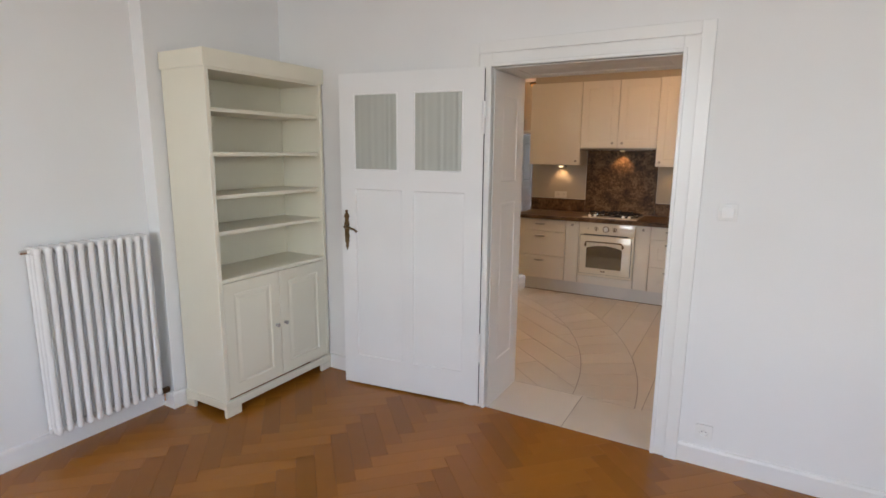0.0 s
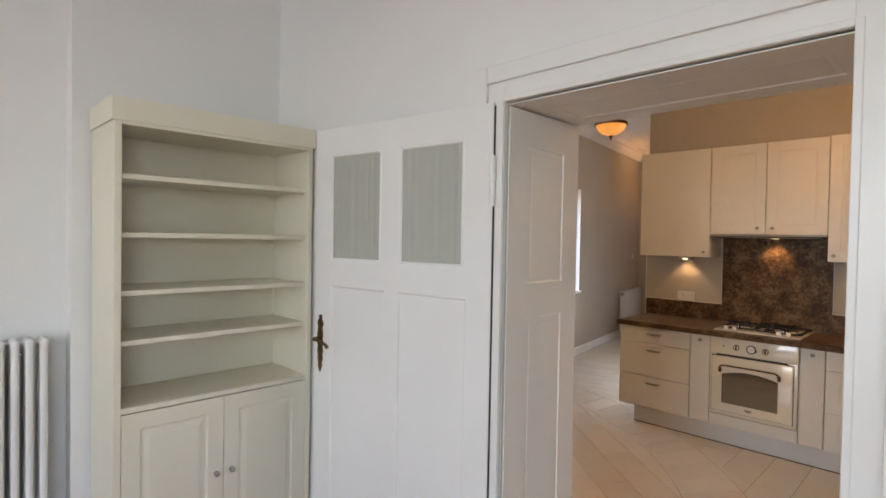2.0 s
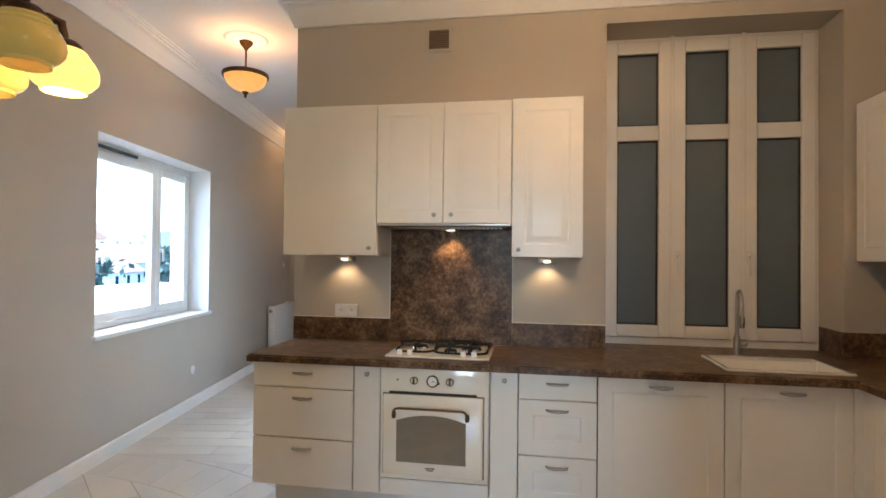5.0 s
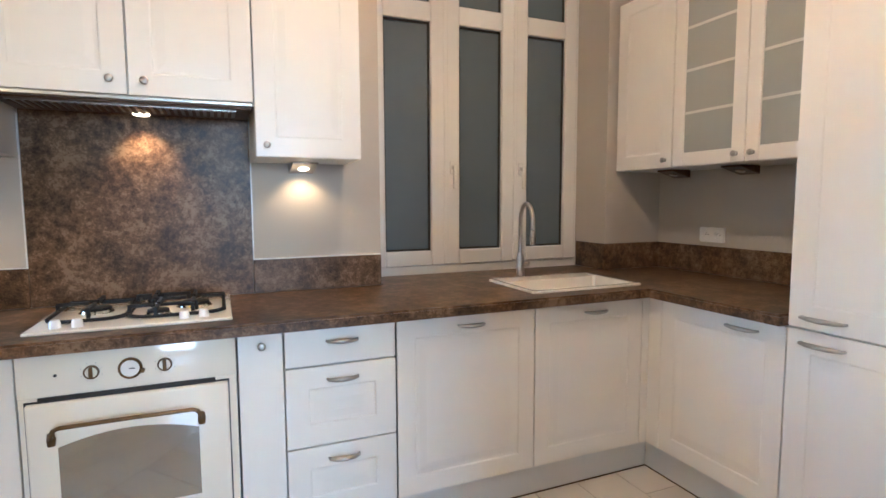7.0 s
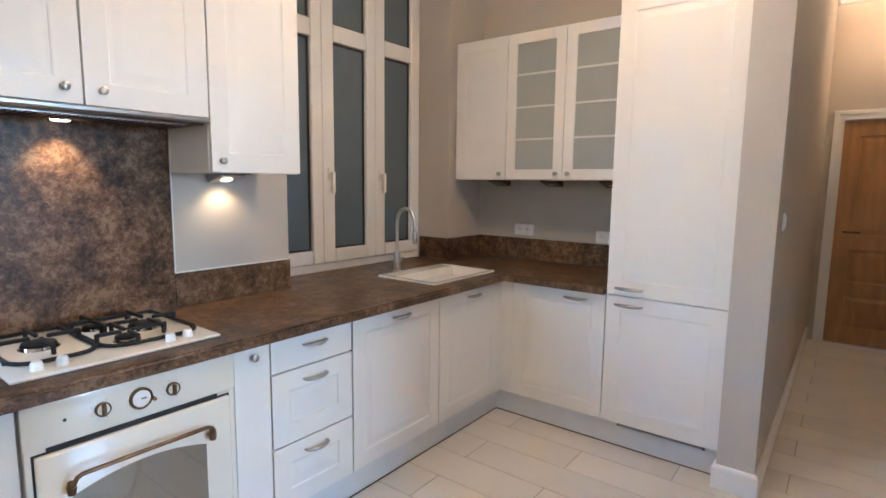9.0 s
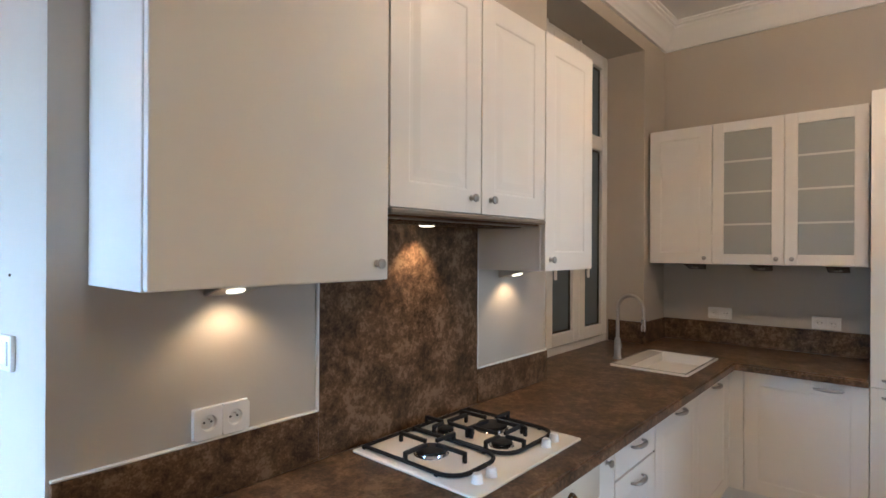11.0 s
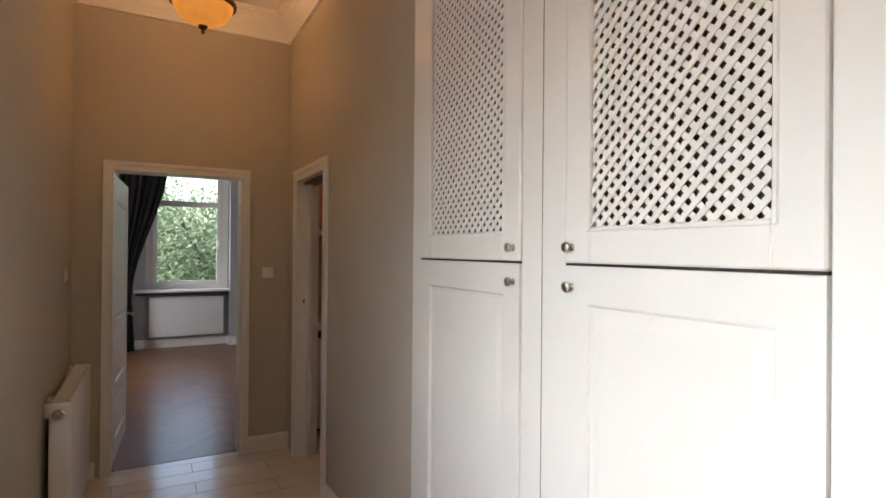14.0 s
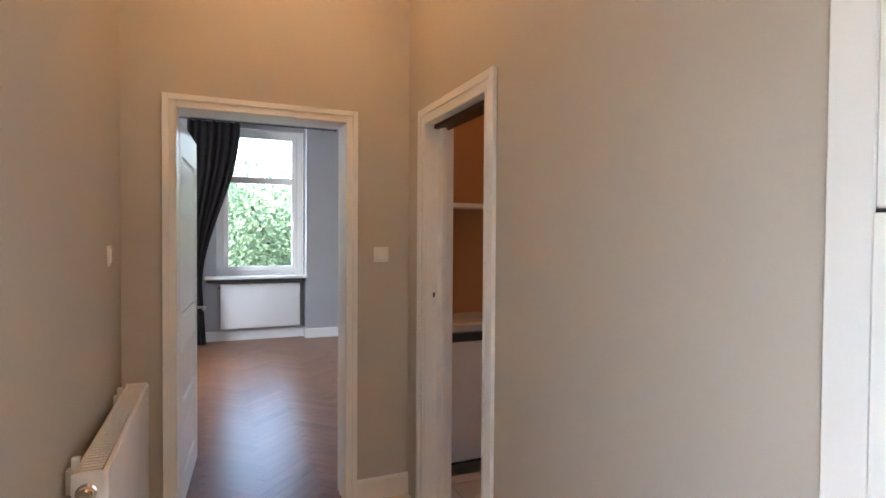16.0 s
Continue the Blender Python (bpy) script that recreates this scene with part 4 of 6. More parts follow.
def socket(m, gangs=1, label="white wall socket with an earth pin"):
    """Plates with a round recess each, pin holes at its floor and an earth pin."""
    u = thing("wall_socket", m, label, "socket")
    w = 0.081 + 0.071 * (gangs - 1)
    part("back_frame", boxes((-w / 2, w / 2, -0.005, 0, -0.0405, 0.0405), bevel=0.002), PLASTIC, u)
    for i in range(gangs):
        c, n = -w / 2 + 0.0405 + 0.071 * i, 32
        x0, x1 = (-w / 2 if i == 0 else c - 0.0352), (w / 2 if i == gangs - 1 else c + 0.0352)
        bm, rings = bmesh.new(), [[] for _ in range(5)]
        for k in range(n):
            a = 2 * math.pi * (k + 0.5) / n
            dx, dz = math.cos(a), math.sin(a)
            t = min((x1 - c if dx > 0 else c - x0) / max(abs(dx), 1e-6), 0.0405 / max(abs(dz), 1e-6))
            for ring, rr, y in ((0, t, -0.004), (1, t - 0.0003, -0.016), (2, 0.0215, -0.016), (3, 0.0195, -0.0145), (4, 0.0185, -0.0056)):
                rings[ring].append(bm.verts.new((c + dx * rr, y, dz * rr)))
        for p, q in zip(rings, rings[1:]):
            for k in range(n):
                bm.faces.new((p[k], p[(k + 1) % n], q[(k + 1) % n], q[k]))
        bm.faces.new(rings[-1])
        cup = part("plate", bm, PLASTIC, u)
        for x in (c - 0.0095, c + 0.0095):
            part("hole", lathe([(0, 0.0008), (0.003, 0.0008), (0.003, 0), (0, 0)], 12, m=Matrix.Translation((x, -0.0056, 0)) @ pose(0, 0, 0, 90)), BLACK, cup, "dark pin hole")
        part("earth_pin", lathe([(0, 0.011), (0.0022, 0.010), (0.0025, 0), (0, 0)], 10, m=Matrix.Translation((c, -0.0055, 0.0095)) @ pose(0, 0, 0, 90)), CHROME, cup, "steel earth pin", smooth=True)
    return u


S_FACE = lambda x, y, z: pose(x, y, z)
light_switch(S_FACE(0.866, 2.565, 1.325))
socket(S_FACE(0.861, 2.565, 0.186))
socket(S_FACE(-1.062, 6.13, 1.092), 2, "white double wall socket above the worktop")
socket(pose(2.37, 5.74, 1.105, 0, 0, -90), 2, "white double wall socket above the worktop")
socket(pose(2.37, 5.13, 1.09, 0, 0, -90), 2, "white double wall socket above the worktop")
light_switch(HALL @ pose(0, 0.2575, 1.303, 0, 0, -90), 3, "white triple light switch on the hall wall")
light_switch(HALL @ pose(-0.157, 4.55, 1.31), 1, "white light switch beside the bedroom door")
light_switch(HALL @ pose(-1.355, 4.25, 1.32, 0, 0, 90), 1, "white light switch on the hall wall")
bx = thing("cable_box_cover", HALL @ pose(-1.355, 1.42, 0.355, 0, 0, 90), "round white cable box cover low on the hall wall", "wall cover")
part("cover", lathe([(0, 0.008), (0.036, 0.008), (0.043, 0.005), (0.045, 0), (0, 0)], 32, m=pose(0, 0, 0, 90)), PLASTIC, bx, smooth=True)
part("screw", lathe([(0, 0.0095), (0.003, 0.0095), (0.0035, 0.008), (0, 0.008)], 10, m=pose(0, 0, 0, 90)), NICKEL, bx)
light_switch(pose(1.93, 4.138, 1.27), 1, "white light switch on the corridor wall")
for y in (0.334, 0.179):
    solo("wall_plug", lathe([(0, 0.001), (0.003, 0.001), (0.0035, -0.002), (0, -0.002)], 10, m=HALL @ pose(-0.0015, y, 1.48, 0, -90, 0)), BRONZE, "small dark screw hole plug in the wall", "wall plug")

# air vent high on the stove wall
v = thing("air_vent", pose(-0.533, 6.13, 2.81), "square beige ventilation grille high on the wall", "vent")
part("frame", frame_bars(0.174, 0.165, 0.012, 0.02, bevel=0.003, y=-0.012), GREIGE, v)
part("backing", boxes((0.02, 0.154, -0.003, -0.001, 0.02, 0.145)), DARK_GAP, v)
for i in range(9):
    part("slat", boxes((0.02, 0.154, -0.009, -0.004, 0.022 + i * 0.0138, 0.030 + i * 0.0138)), VENT_BROWN, v)

# ---- oven ----
ov = thing("built_in_oven", pose(-0.646, FRONT - 0.002, 0.248), "cream retro built-in oven with brass handle", "oven")
part("body", boxes((0.002, 0.593, -0.010, 0.02, 0.0, 0.474), bevel=0.003, seg=2), ENAMEL, ov, smooth=True)
part("control_panel", boxes((0.0, 0.595, -0.012, 0.012, 0.473, 0.6), bevel=0.004, seg=2), ENAMEL, ov, smooth=True)
part("vent_gap", boxes((0.05, 0.53, -0.0125, 0.012, 0.4625, 0.4725)), DARK_GAP, ov, "dark vent slot")


def arched(x0, x1, z0, z1, rise, y0, y1, n=12):
    bm = bmesh.new()
    pts = [(x0, z0), (x1, z0), (x1, z1)]
    for i in range(1, n):
        t = i / n
        pts.append((x1 + (x0 - x1) * t, z1 + rise * (1 - (2 * t - 1) ** 2)))
    pts.append((x0, z1))
    f = bm.faces.new([bm.verts.new((x, y0, z)) for x, z in pts])
    r = bmesh.ops.extrude_face_region(bm, geom=[f])
    bmesh.ops.translate(bm, vec=(0, y1 - y0, 0), verts=[q for q in r["geom"] if isinstance(q, bmesh.types.BMVert)])
    return bm


door = part("oven_door", boxes((0.020, 0.568, -0.030, -0.0105, 0.030, 0.459), bevel=0.009, seg=3), ENAMEL, ov, smooth=True)
part("door_seal", frame_bars(0.556, 0.437, 0.003, 0.006, bevel=0.0008, x=0.016, z=0.026, y=-0.0128), BLACK, ov, "thin black door seal")
part("window", arched(0.097, 0.476, 0.098, 0.322, 0.032, -0.0315, -0.02), OVEN_GLASS, door, "grey mirrored arched glass")
part("badge", boxes((0.258, 0.310, -0.0312, -0.0295, 0.068, 0.075), (0.266, 0.302, -0.0312, -0.0295, 0.058, 0.064)), BRASS, door, "small badge")
bm = tube([(0.088, -0.03, 0.352), (0.088, -0.062, 0.362), (0.09, -0.07, 0.375), (0.097, -0.072, 0.390), (0.112, -0.072, 0.396), (0.29, -0.074, 0.398), (0.462, -0.072, 0.396), (0.476, -0.072, 0.390), (0.484, -0.07, 0.375), (0.486, -0.062, 0.362), (0.486, -0.03, 0.352)], 0.0065, 10)
part("handle", bm, BRASS, door, "aged brass rail handle", smooth=True)
for x in (0.088, 0.486):
    part("handle_post", lathe([(0, -0.02), (0.010, -0.016), (0.012, 0.0), (0.0095, 0.02), (0, 0.024)], 14, m=Matrix.Translation((x, -0.056, 0.357))), BRASS, door, smooth=True)
for x, r in ((0.189, 0.021), (0.291, 0.033), (0.386, 0.021)):
    mm = Matrix.Translation((x, -0.012, 0.535)) @ pose(0, 0, 0, 90)
    ring = part("dial", lathe([(r, 0.0), (r, 0.008), (r * 0.9, 0.01), (r * 0.8, 0.007), (0, 0.007)], 28, m=mm), BRASS, ov, "brass-rimmed control dial", smooth=True)
    if r > 0.03:
        part("clock_face", lathe([(r * 0.78, 0.0085), (0, 0.0085)], 24, m=mm), PLASTIC, ring, "pale clock face")
        part("clock_pointer", boxes((x - 0.002, x + 0.013, -0.0225, -0.0206, 0.5335, 0.5365)), BLACK, ring)
        part("clock_knob", lathe([(0, 0.02), (0.006, 0.018), (0.006, 0), (0, 0)], 10, m=Matrix.Translation((x + 0.034, -0.012, 0.525)) @ pose(0, 0, 0, 90)), BRASS, ring)
    else:
        part("dial_face", lathe([(r * 0.78, 0.0085), (0, 0.0085)], 24, m=mm), ENAMEL, ring, "cream dial face")
        part("grip", boxes((x - 0.005, x + 0.005, -0.034, -0.0195, 0.518, 0.552), bevel=0.0025), BRASS, ring, "brass grip")
        for k in range(8):
            a = radians(k * 45 + 22)
            part("mark", boxes((x + 0.029 * math.cos(a) - 0.0012, x + 0.029 * math.cos(a) + 0.0012, -0.0126, -0.0118, 0.535 + 0.029 * math.sin(a) - 0.0012, 0.535 + 0.029 * math.sin(a) + 0.0012)), HANDLE, ring)
part("indicator", lathe([(0, 0.003), (0.004, 0.002), (0.005, 0), (0, 0)], 10, m=Matrix.Translation((0.097, -0.012, 0.535)) @ pose(0, 0, 0, 90)), BLACK, ov)

# ---- gas hob ----
hb = thing("gas_hob", pose(-0.645, 5.592, 0.891), "cream enamel gas hob with black iron pan supports", "gas hob")
part("tray", boxes((0, 0.59, 0, 0.50, 0, 0.011), bevel=0.005, seg=3), ENAMEL, hb, smooth=True)
BURNERS = ((0.145, 0.29, 0.05), (0.325, 0.385, 0.03), (0.352, 0.165, 0.037), (0.462, 0.285, 0.056))
for bx, by, r in BURNERS:
    bu = part("burner", lathe([(0, 0.03), (r * 0.55, 0.03), (r * 0.92, 0.028), (r * 0.95, 0.022), (r * 0.8, 0.021), (r * 0.8, 0.018)], 24, m=Matrix.Translation((bx, by, 0))), IRON, hb, "black burner cap", smooth=True)
    part("burner_ring", lathe([(r * 0.82, 0.021), (r * 1.0, 0.02), (r * 1.05, 0.012), (r * 1.15, 0.0105), (0, 0.0105)], 24, m=Matrix.Translation((bx, by, 0))), CHROME, bu, "chrome burner ring", smooth=True)


def grate(x0, x1, y0, y1, burners):
    """A low frame with rounded front corners, and raised fingers that reach in over the burners."""
    z, r = 0.020, 0.07
    ring = arc((x0 + r, y0 + r, z), r, 180, 270, 6, "xy") + arc((x1 - r, y0 + r, z), r, 270, 360, 6, "xy") + [(x1, y1, z), (x0, y1, z)]
    bm = tube(ring, 0.0068, 6, closed=True)
    for x, y in ((x0, y0 + r), (x1, y0 + r), (x0, y1), (x1, y1)):
        box(bm, x - 0.006, x + 0.006, y - 0.006, y + 0.006, 0.0108, 0.022, bevel=0.001)
    top = 0.050
    for bx, by, br in burners:
        for dx, dy in ((1, 0), (-1, 0), (0, 1), (0, -1)):
            gap = br * 0.45
            far = {(1, 0): x1 - bx, (-1, 0): bx - x0, (0, 1): y1 - by, (0, -1): by - y0}[(dx, dy)]
            far = min(far, br + 0.085)
            a, b = gap, far
            lo_x, hi_x = sorted((bx + dx * a, bx + dx * b))
            lo_y, hi_y = sorted((by + dy * a, by + dy * b))
            h = 0.0058
            box(bm, lo_x - (h if dy else 0), hi_x + (h if dy else 0), lo_y - (h if dx else 0), hi_y + (h if dx else 0), top - 0.012, top, bevel=0.0015)
            ex, ey = bx + dx * b, by + dy * b
            box(bm, ex - h, ex + h, ey - h, ey + h, 0.016, top - 0.001, bevel=0.0015)
    return bm


part("pan_support", grate(0.03, 0.255, 0.095, 0.475, BURNERS[:1]), IRON, hb, "black cast iron pan support")
part("pan_support", grate(0.264, 0.565, 0.08, 0.475, BURNERS[1:]), IRON, hb, "black cast iron pan support")
for x, y in ((0.075, 0.055), (0.135, 0.05), (0.44, 0.05), (0.50, 0.055)):
    part("knob", lathe([(0, 0.036), (0.012, 0.036), (0.015, 0.03), (0.017, 0.012), (0.019, 0.0105), (0, 0.0105)], 18, m=Matrix.Translation((x, y, 0))), PLASTIC, hb, "white control knob", smooth=True)

# ---- sink and tap ----
sk = thing("kitchen_sink", pose(1.15, 5.60, 0.8905), "white ceramic inset sink with a drainer", "sink")
bm = bmesh.new()
rings = []
for inset, z in ((0.0, 0.0), (0.0, 0.008), (0.004, 0.012), (0.018, 0.012), (0.026, 0.006), (0.035, -0.09), (0.06, -0.1)):
    back = 0.075 if inset > 0.02 else 0.0
    rings.append([bm.verts.new(p) for p in ((inset, inset, z), (0.6 - inset, inset, z), (0.6 - inset, 0.42 - inset - back, z), (inset, 0.42 - inset - back, z))])
for a, b in zip(rings, rings[1:]):
    for k in range(4):
        bm.faces.new((a[k], a[(k + 1) % 4], b[(k + 1) % 4], b[k]))
bm.faces.new(rings[-1])
bmesh.ops.bevel(bm, geom=[e for e in bm.edges if len(e.link_faces) == 2 and abs(e.verts[0].co.z - e.verts[1].co.z) > 0.003], offset=0.01, segments=3, affect="EDGES")
part("basin", bm, CERAMIC, sk, smooth=True)
part("overflow", lathe([(0, 0.003), (0.014, 0.002), (0.016, 0), (0, 0)], 16, m=Matrix.Translation((0.15, 0.33, -0.02)) @ pose(0, 0, 0, 90)), CHROME, sk)
tp = thing("kitchen_tap", pose(1.36, 6.06, 0.891), "tall swan-neck brushed steel kitchen tap", "tap")
part("base", lathe([(0, 0), (0.027, 0), (0.027, 0.006), (0.021, 0.012), (0.020, 0.10), (0.015, 0.125), (0, 0.125)], 24), NICKEL, tp, smooth=True)
rot = Matrix.Rotation(radians(-101), 4, "Z")
neck = [(0, 0, 0.11), (0, 0, 0.30)] + arc((0.085, 0, 0.30), 0.085, 180, 0, 14) + [(0.17, 0, 0.24)]
bm = tube(neck, 0.0105, 12)
bmesh.ops.transform(bm, matrix=rot, verts=bm.verts)
part("neck", bm, NICKEL, tp, smooth=True)
bm = lathe([(0, -0.05), (0.012, -0.05), (0.0145, -0.03), (0.0135, 0.02), (0, 0.022)], 16, m=Matrix.Translation((0.17, 0, 0.235)))
bmesh.ops.transform(bm, matrix=rot, verts=bm.verts)
part("spray_head", bm, CHROME, tp, smooth=True)
part("lever", tube([(0.015, 0, 0.065), (0.05, 0.004, 0.066), (0.058, 0.004, 0.08)], [0.012, 0.011, 0.006], 12), NICKEL, tp, smooth=True)


# ---- lamps ----
def bowl_lamp(x, y, watts, label, color=(1, 0.57, 0.26)):
    u = thing("ceiling_lamp", pose(x, y, CEIL), label, "ceiling lamp", "bronze bowl ceiling lamps")
    part("ceiling_rose", lathe([(0.172, 0.0), (0.168, -0.006), (0.158, -0.009), (0.152, -0.014), (0.14, -0.011), (0.11, -0.014), (0.1, -0.022), (0.08, -0.02), (0.0, -0.02)], 48), CEILING, u, "white plaster ceiling rose", smooth=True)
    part("canopy", lathe([(0.045, -0.02), (0.055, -0.026), (0.045, -0.05), (0.02, -0.075), (0.012, -0.09), (0, -0.092)], 28), BRASS, u, smooth=True)
    part("stem", tube([(0, 0, -0.085), (0, 0, -0.268)], 0.007, 10), BRASS, u, smooth=True)
    part("rim", lathe([(0.165, -0.280), (0.178, -0.284), (0.182, -0.296), (0.178, -0.310), (0.166, -0.314), (0.163, -0.296), (0.165, -0.280)], 48), BRONZE, u, "dark bronze rim", smooth=True)
    part("bowl", lathe([(0.163, -0.303), (0.160, -0.328), (0.146, -0.362), (0.118, -0.390), (0.08, -0.412), (0.04, -0.424), (0.0, -0.428)], 48), BOWL_GLASS, u, "lit amber alabaster glass bowl", smooth=True).visible_shadow = False
    part("finial", lathe([(0.012, -0.424), (0.026, -0.430), (0.022, -0.444), (0.008, -0.452), (0.012, -0.464), (0.004, -0.478), (0, -0.480)], 18), BRONZE, u, "dark bronze finial", smooth=True)
    part("arm", tube([(0, 0, -0.268), (0.07, 0.04, -0.28), (0.163, 0.02, -0.288)], 0.004, 8), BRASS, u)
    part("arm", tube([(0, 0, -0.268), (-0.07, 0.04, -0.28), (-0.163, 0.02, -0.288)], 0.004, 8), BRASS, u)
    bulb("ceiling_lamp_bulb", (x, y, CEIL - 0.255), watts, color, 0.05)
    return u


bowl_lamp(-2.118, 6.629, 0.75, "bronze bowl ceiling lamp with lit amber glass")
bowl_lamp(-2.73, 9.82, 0.95, "bronze bowl ceiling lamp with lit amber glass")
bowl_lamp(4.55, 3.62, 1.3, "bronze bowl ceiling lamp with lit amber glass")
# added lamp: unseen kitchen fixture that brightens the cabinet fronts
bowl_lamp(0.55, 4.72, 3.6, "bronze bowl ceiling lamp with lit amber glass", (1, 0.60, 0.31))

# flush lamp added out of sight in the bathroom to brighten its wall and washer
bp = HALL @ Vector((1.1, 3.9, 0))
bl = thing("added_bathroom_lamp", pose(bp.x, bp.y, CEIL + 0.003), "added unseen round flush bathroom ceiling lamp with amber glass, lit", "ceiling lamp")
part("base", lathe([(0, 0), (0.15, 0), (0.15, -0.025), (0.135, -0.03), (0, -0.03)], 32), BRONZE, bl, smooth=True)
part("glass", lathe([(0.135, -0.03), (0.12, -0.07), (0.07, -0.1), (0, -0.11)], 32), BOWL_GLASS, bl, "lit amber glass dome", smooth=True).visible_shadow = False
bulb("bathroom_fill_bulb", (bp.x, bp.y, CEIL - 0.07), 0.8, (1, 0.62, 0.32), 0.04)

# chandelier over the dining place
CX, CY = -1.41, 3.97
ch = thing("chandelier", pose(CX, CY, CEIL + 0.05), "turned wooden chandelier with amber glass bell shades, partly lit", "chandelier")
part("canopy", lathe([(0, -0.05), (0.06, -0.05), (0.058, -0.07), (0.03, -0.1), (0.012, -0.11), (0, -0.11)], 24), BRONZE, ch, smooth=True)
part("rod", tube([(0, 0, -0.1), (0, 0, -0.78)], 0.008, 10), BRONZE, ch, smooth=True)
part("turned_column", lathe([(0, -0.80), (0.016, -0.805), (0.023, -0.83), (0.016, -0.86), (0.041, -0.875), (0.080, -0.885), (0.085, -0.895), (0.079, -0.905), (0.057, -0.93), (0.045, -0.965), (0.039, -0.995), (0.046, -1.01), (0.064, -1.03), (0.048, -1.045), (0.037, -1.07), (0.045, -1.10), (0.051, -1.14), (0.041, -1.18), (0.025, -1.21), (0.012, -1.235), (0.018, -1.255), (0, -1.275)], 24), BRONZE, ch, "dark turned wooden column", smooth=True)
for k in range(5):
    a = radians(-12 + 72 * k)
    rot = Matrix.Rotation(a, 4, "Z")
    bm = tube([(0.04, 0, -1.19), (0.085, 0, -1.15), (0.13, 0, -1.09), (0.165, 0, -1.06), (0.20, 0, -1.065), (0.21, 0, -1.115)], [0.020, 0.021, 0.019, 0.016, 0.014, 0.012], 10)
    bmesh.ops.transform(bm, matrix=rot, verts=bm.verts)
    arm = part("arm", bm, BRONZE, ch, smooth=True)
    off = rot @ Matrix.Translation((0.21, 0, -1.12))
    part("cap", lathe([(0, 0.01), (0.035, 0.0), (0.05, -0.015), (0.052, -0.03), (0.04, -0.035), (0, -0.035)], 20, m=off), BRONZE, arm, "dark metal cap", smooth=True)
    lit = k == 1
    sh = part("shade", lathe([(0.041, -0.026), (0.061, -0.030), (0.066, -0.038), (0.063, -0.042), (0.072, -0.047), (0.076, -0.054), (0.072, -0.059), (0.083, -0.064), (0.094, -0.085), (0.098, -0.106), (0.094, -0.127), (0.079, -0.145), (0.065, -0.153), (0.064, -0.164), (0.060, -0.164), (0.060, -0.153)], 32, m=off),
         SHADE_LIT if lit else SHADE_OFF, arm, "lit unlit ribbed amber glass shade with a faint added glow" if lit else "unlit ribbed amber glass shade with a faint added glow", smooth=True)
    sh.visible_shadow = False
    if lit:
        q = off @ Vector((0, 0, -0.10))
        bulb("chandelier_bulb", (CX + q.x, CY + q.y, CEIL + 0.05 + q.z), 0.75, (1, 0.76, 0.48), 0.035)

# ---- hall ----
cl = thing("built_in_closet", HALL @ pose(-0.012, 2.375, 0, 0, 0, -90), "white built-in closet with lattice upper doors", "closet")
CW = 1.54
part("frame", boxes((-0.02, 0.055, 0.0, 0.03, 0, 2.80), (0.684, 0.866, 0.0, 0.03, 0, 2.80), (CW - 0.078, CW + 0.006, 0.0, 0.03, 0, 2.80), (0.055, 0.684, 0.001, 0.03, 0, 0.09), (0.866, CW - 0.078, 0.001, 0.03, 0, 0.09),
                    (0.055, 0.684, 0.001, 0.03, 2.74, 2.80), (0.866, CW - 0.078, 0.001, 0.03, 2.74, 2.80), bevel=0.003), TRIM, cl)
# interior boards coloured dark so the lattice holes look shaded
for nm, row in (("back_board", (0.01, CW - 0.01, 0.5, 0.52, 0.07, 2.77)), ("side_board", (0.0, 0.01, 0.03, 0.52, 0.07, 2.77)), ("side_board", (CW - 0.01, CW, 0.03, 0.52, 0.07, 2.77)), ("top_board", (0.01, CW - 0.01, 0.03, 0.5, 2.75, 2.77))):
    part(nm, boxes(row), CLOSET_SHADE, cl, "closet interior board, coloured dark as shade")


def lattice(x0, x1, z0, z1, pitch, width, y):
    bm = bmesh.new()
    for s, yy in ((1, y), (-1, y + 0.0025)):
        k0 = min(x0 - s * z0, x0 - s * z1, x1 - s * z0, x1 - s * z1)
        k1 = max(x0 - s * z0, x0 - s * z1, x1 - s * z0, x1 - s * z1)
        n = int((k1 - k0) / pitch) + 1
        for i in range(n):
            k, hw = k0 + i * pitch, width * 0.7071
            # strip: k - hw < x - s z < k + hw, clipped to the panel
            poly = [(x0, z0), (x1, z0), (x1, z1), (x0, z1)]
            for sign, lim in ((1, k + hw), (-1, -(k - hw))):
                out = []
                for (ax, az), (bx, bz) in zip(poly, poly[1:] + poly[:1]):
                    da, db = lim - sign * (ax - s * az), lim - sign * (bx - s * bz)
                    if da >= 0:
                        out.append((ax, az))
                    if (da > 0) != (db > 0) and da != db:
                        t = da / (da - db)
                        out.append((ax + (bx - ax) * t, az + (bz - az) * t))
                poly = out
                if len(poly) < 3:
                    break
            if len(poly) < 3:
                continue
            lo = [bm.verts.new((x, yy, z)) for x, z in poly]
            hi = [bm.verts.new((x, yy + 0.0025, z)) for x, z in poly]
            bm.faces.new(lo)
            for a in range(len(lo)):
                b = (a + 1) % len(lo)
                bm.faces.new((lo[a], lo[b], hi[b], hi[a]))
    return bm


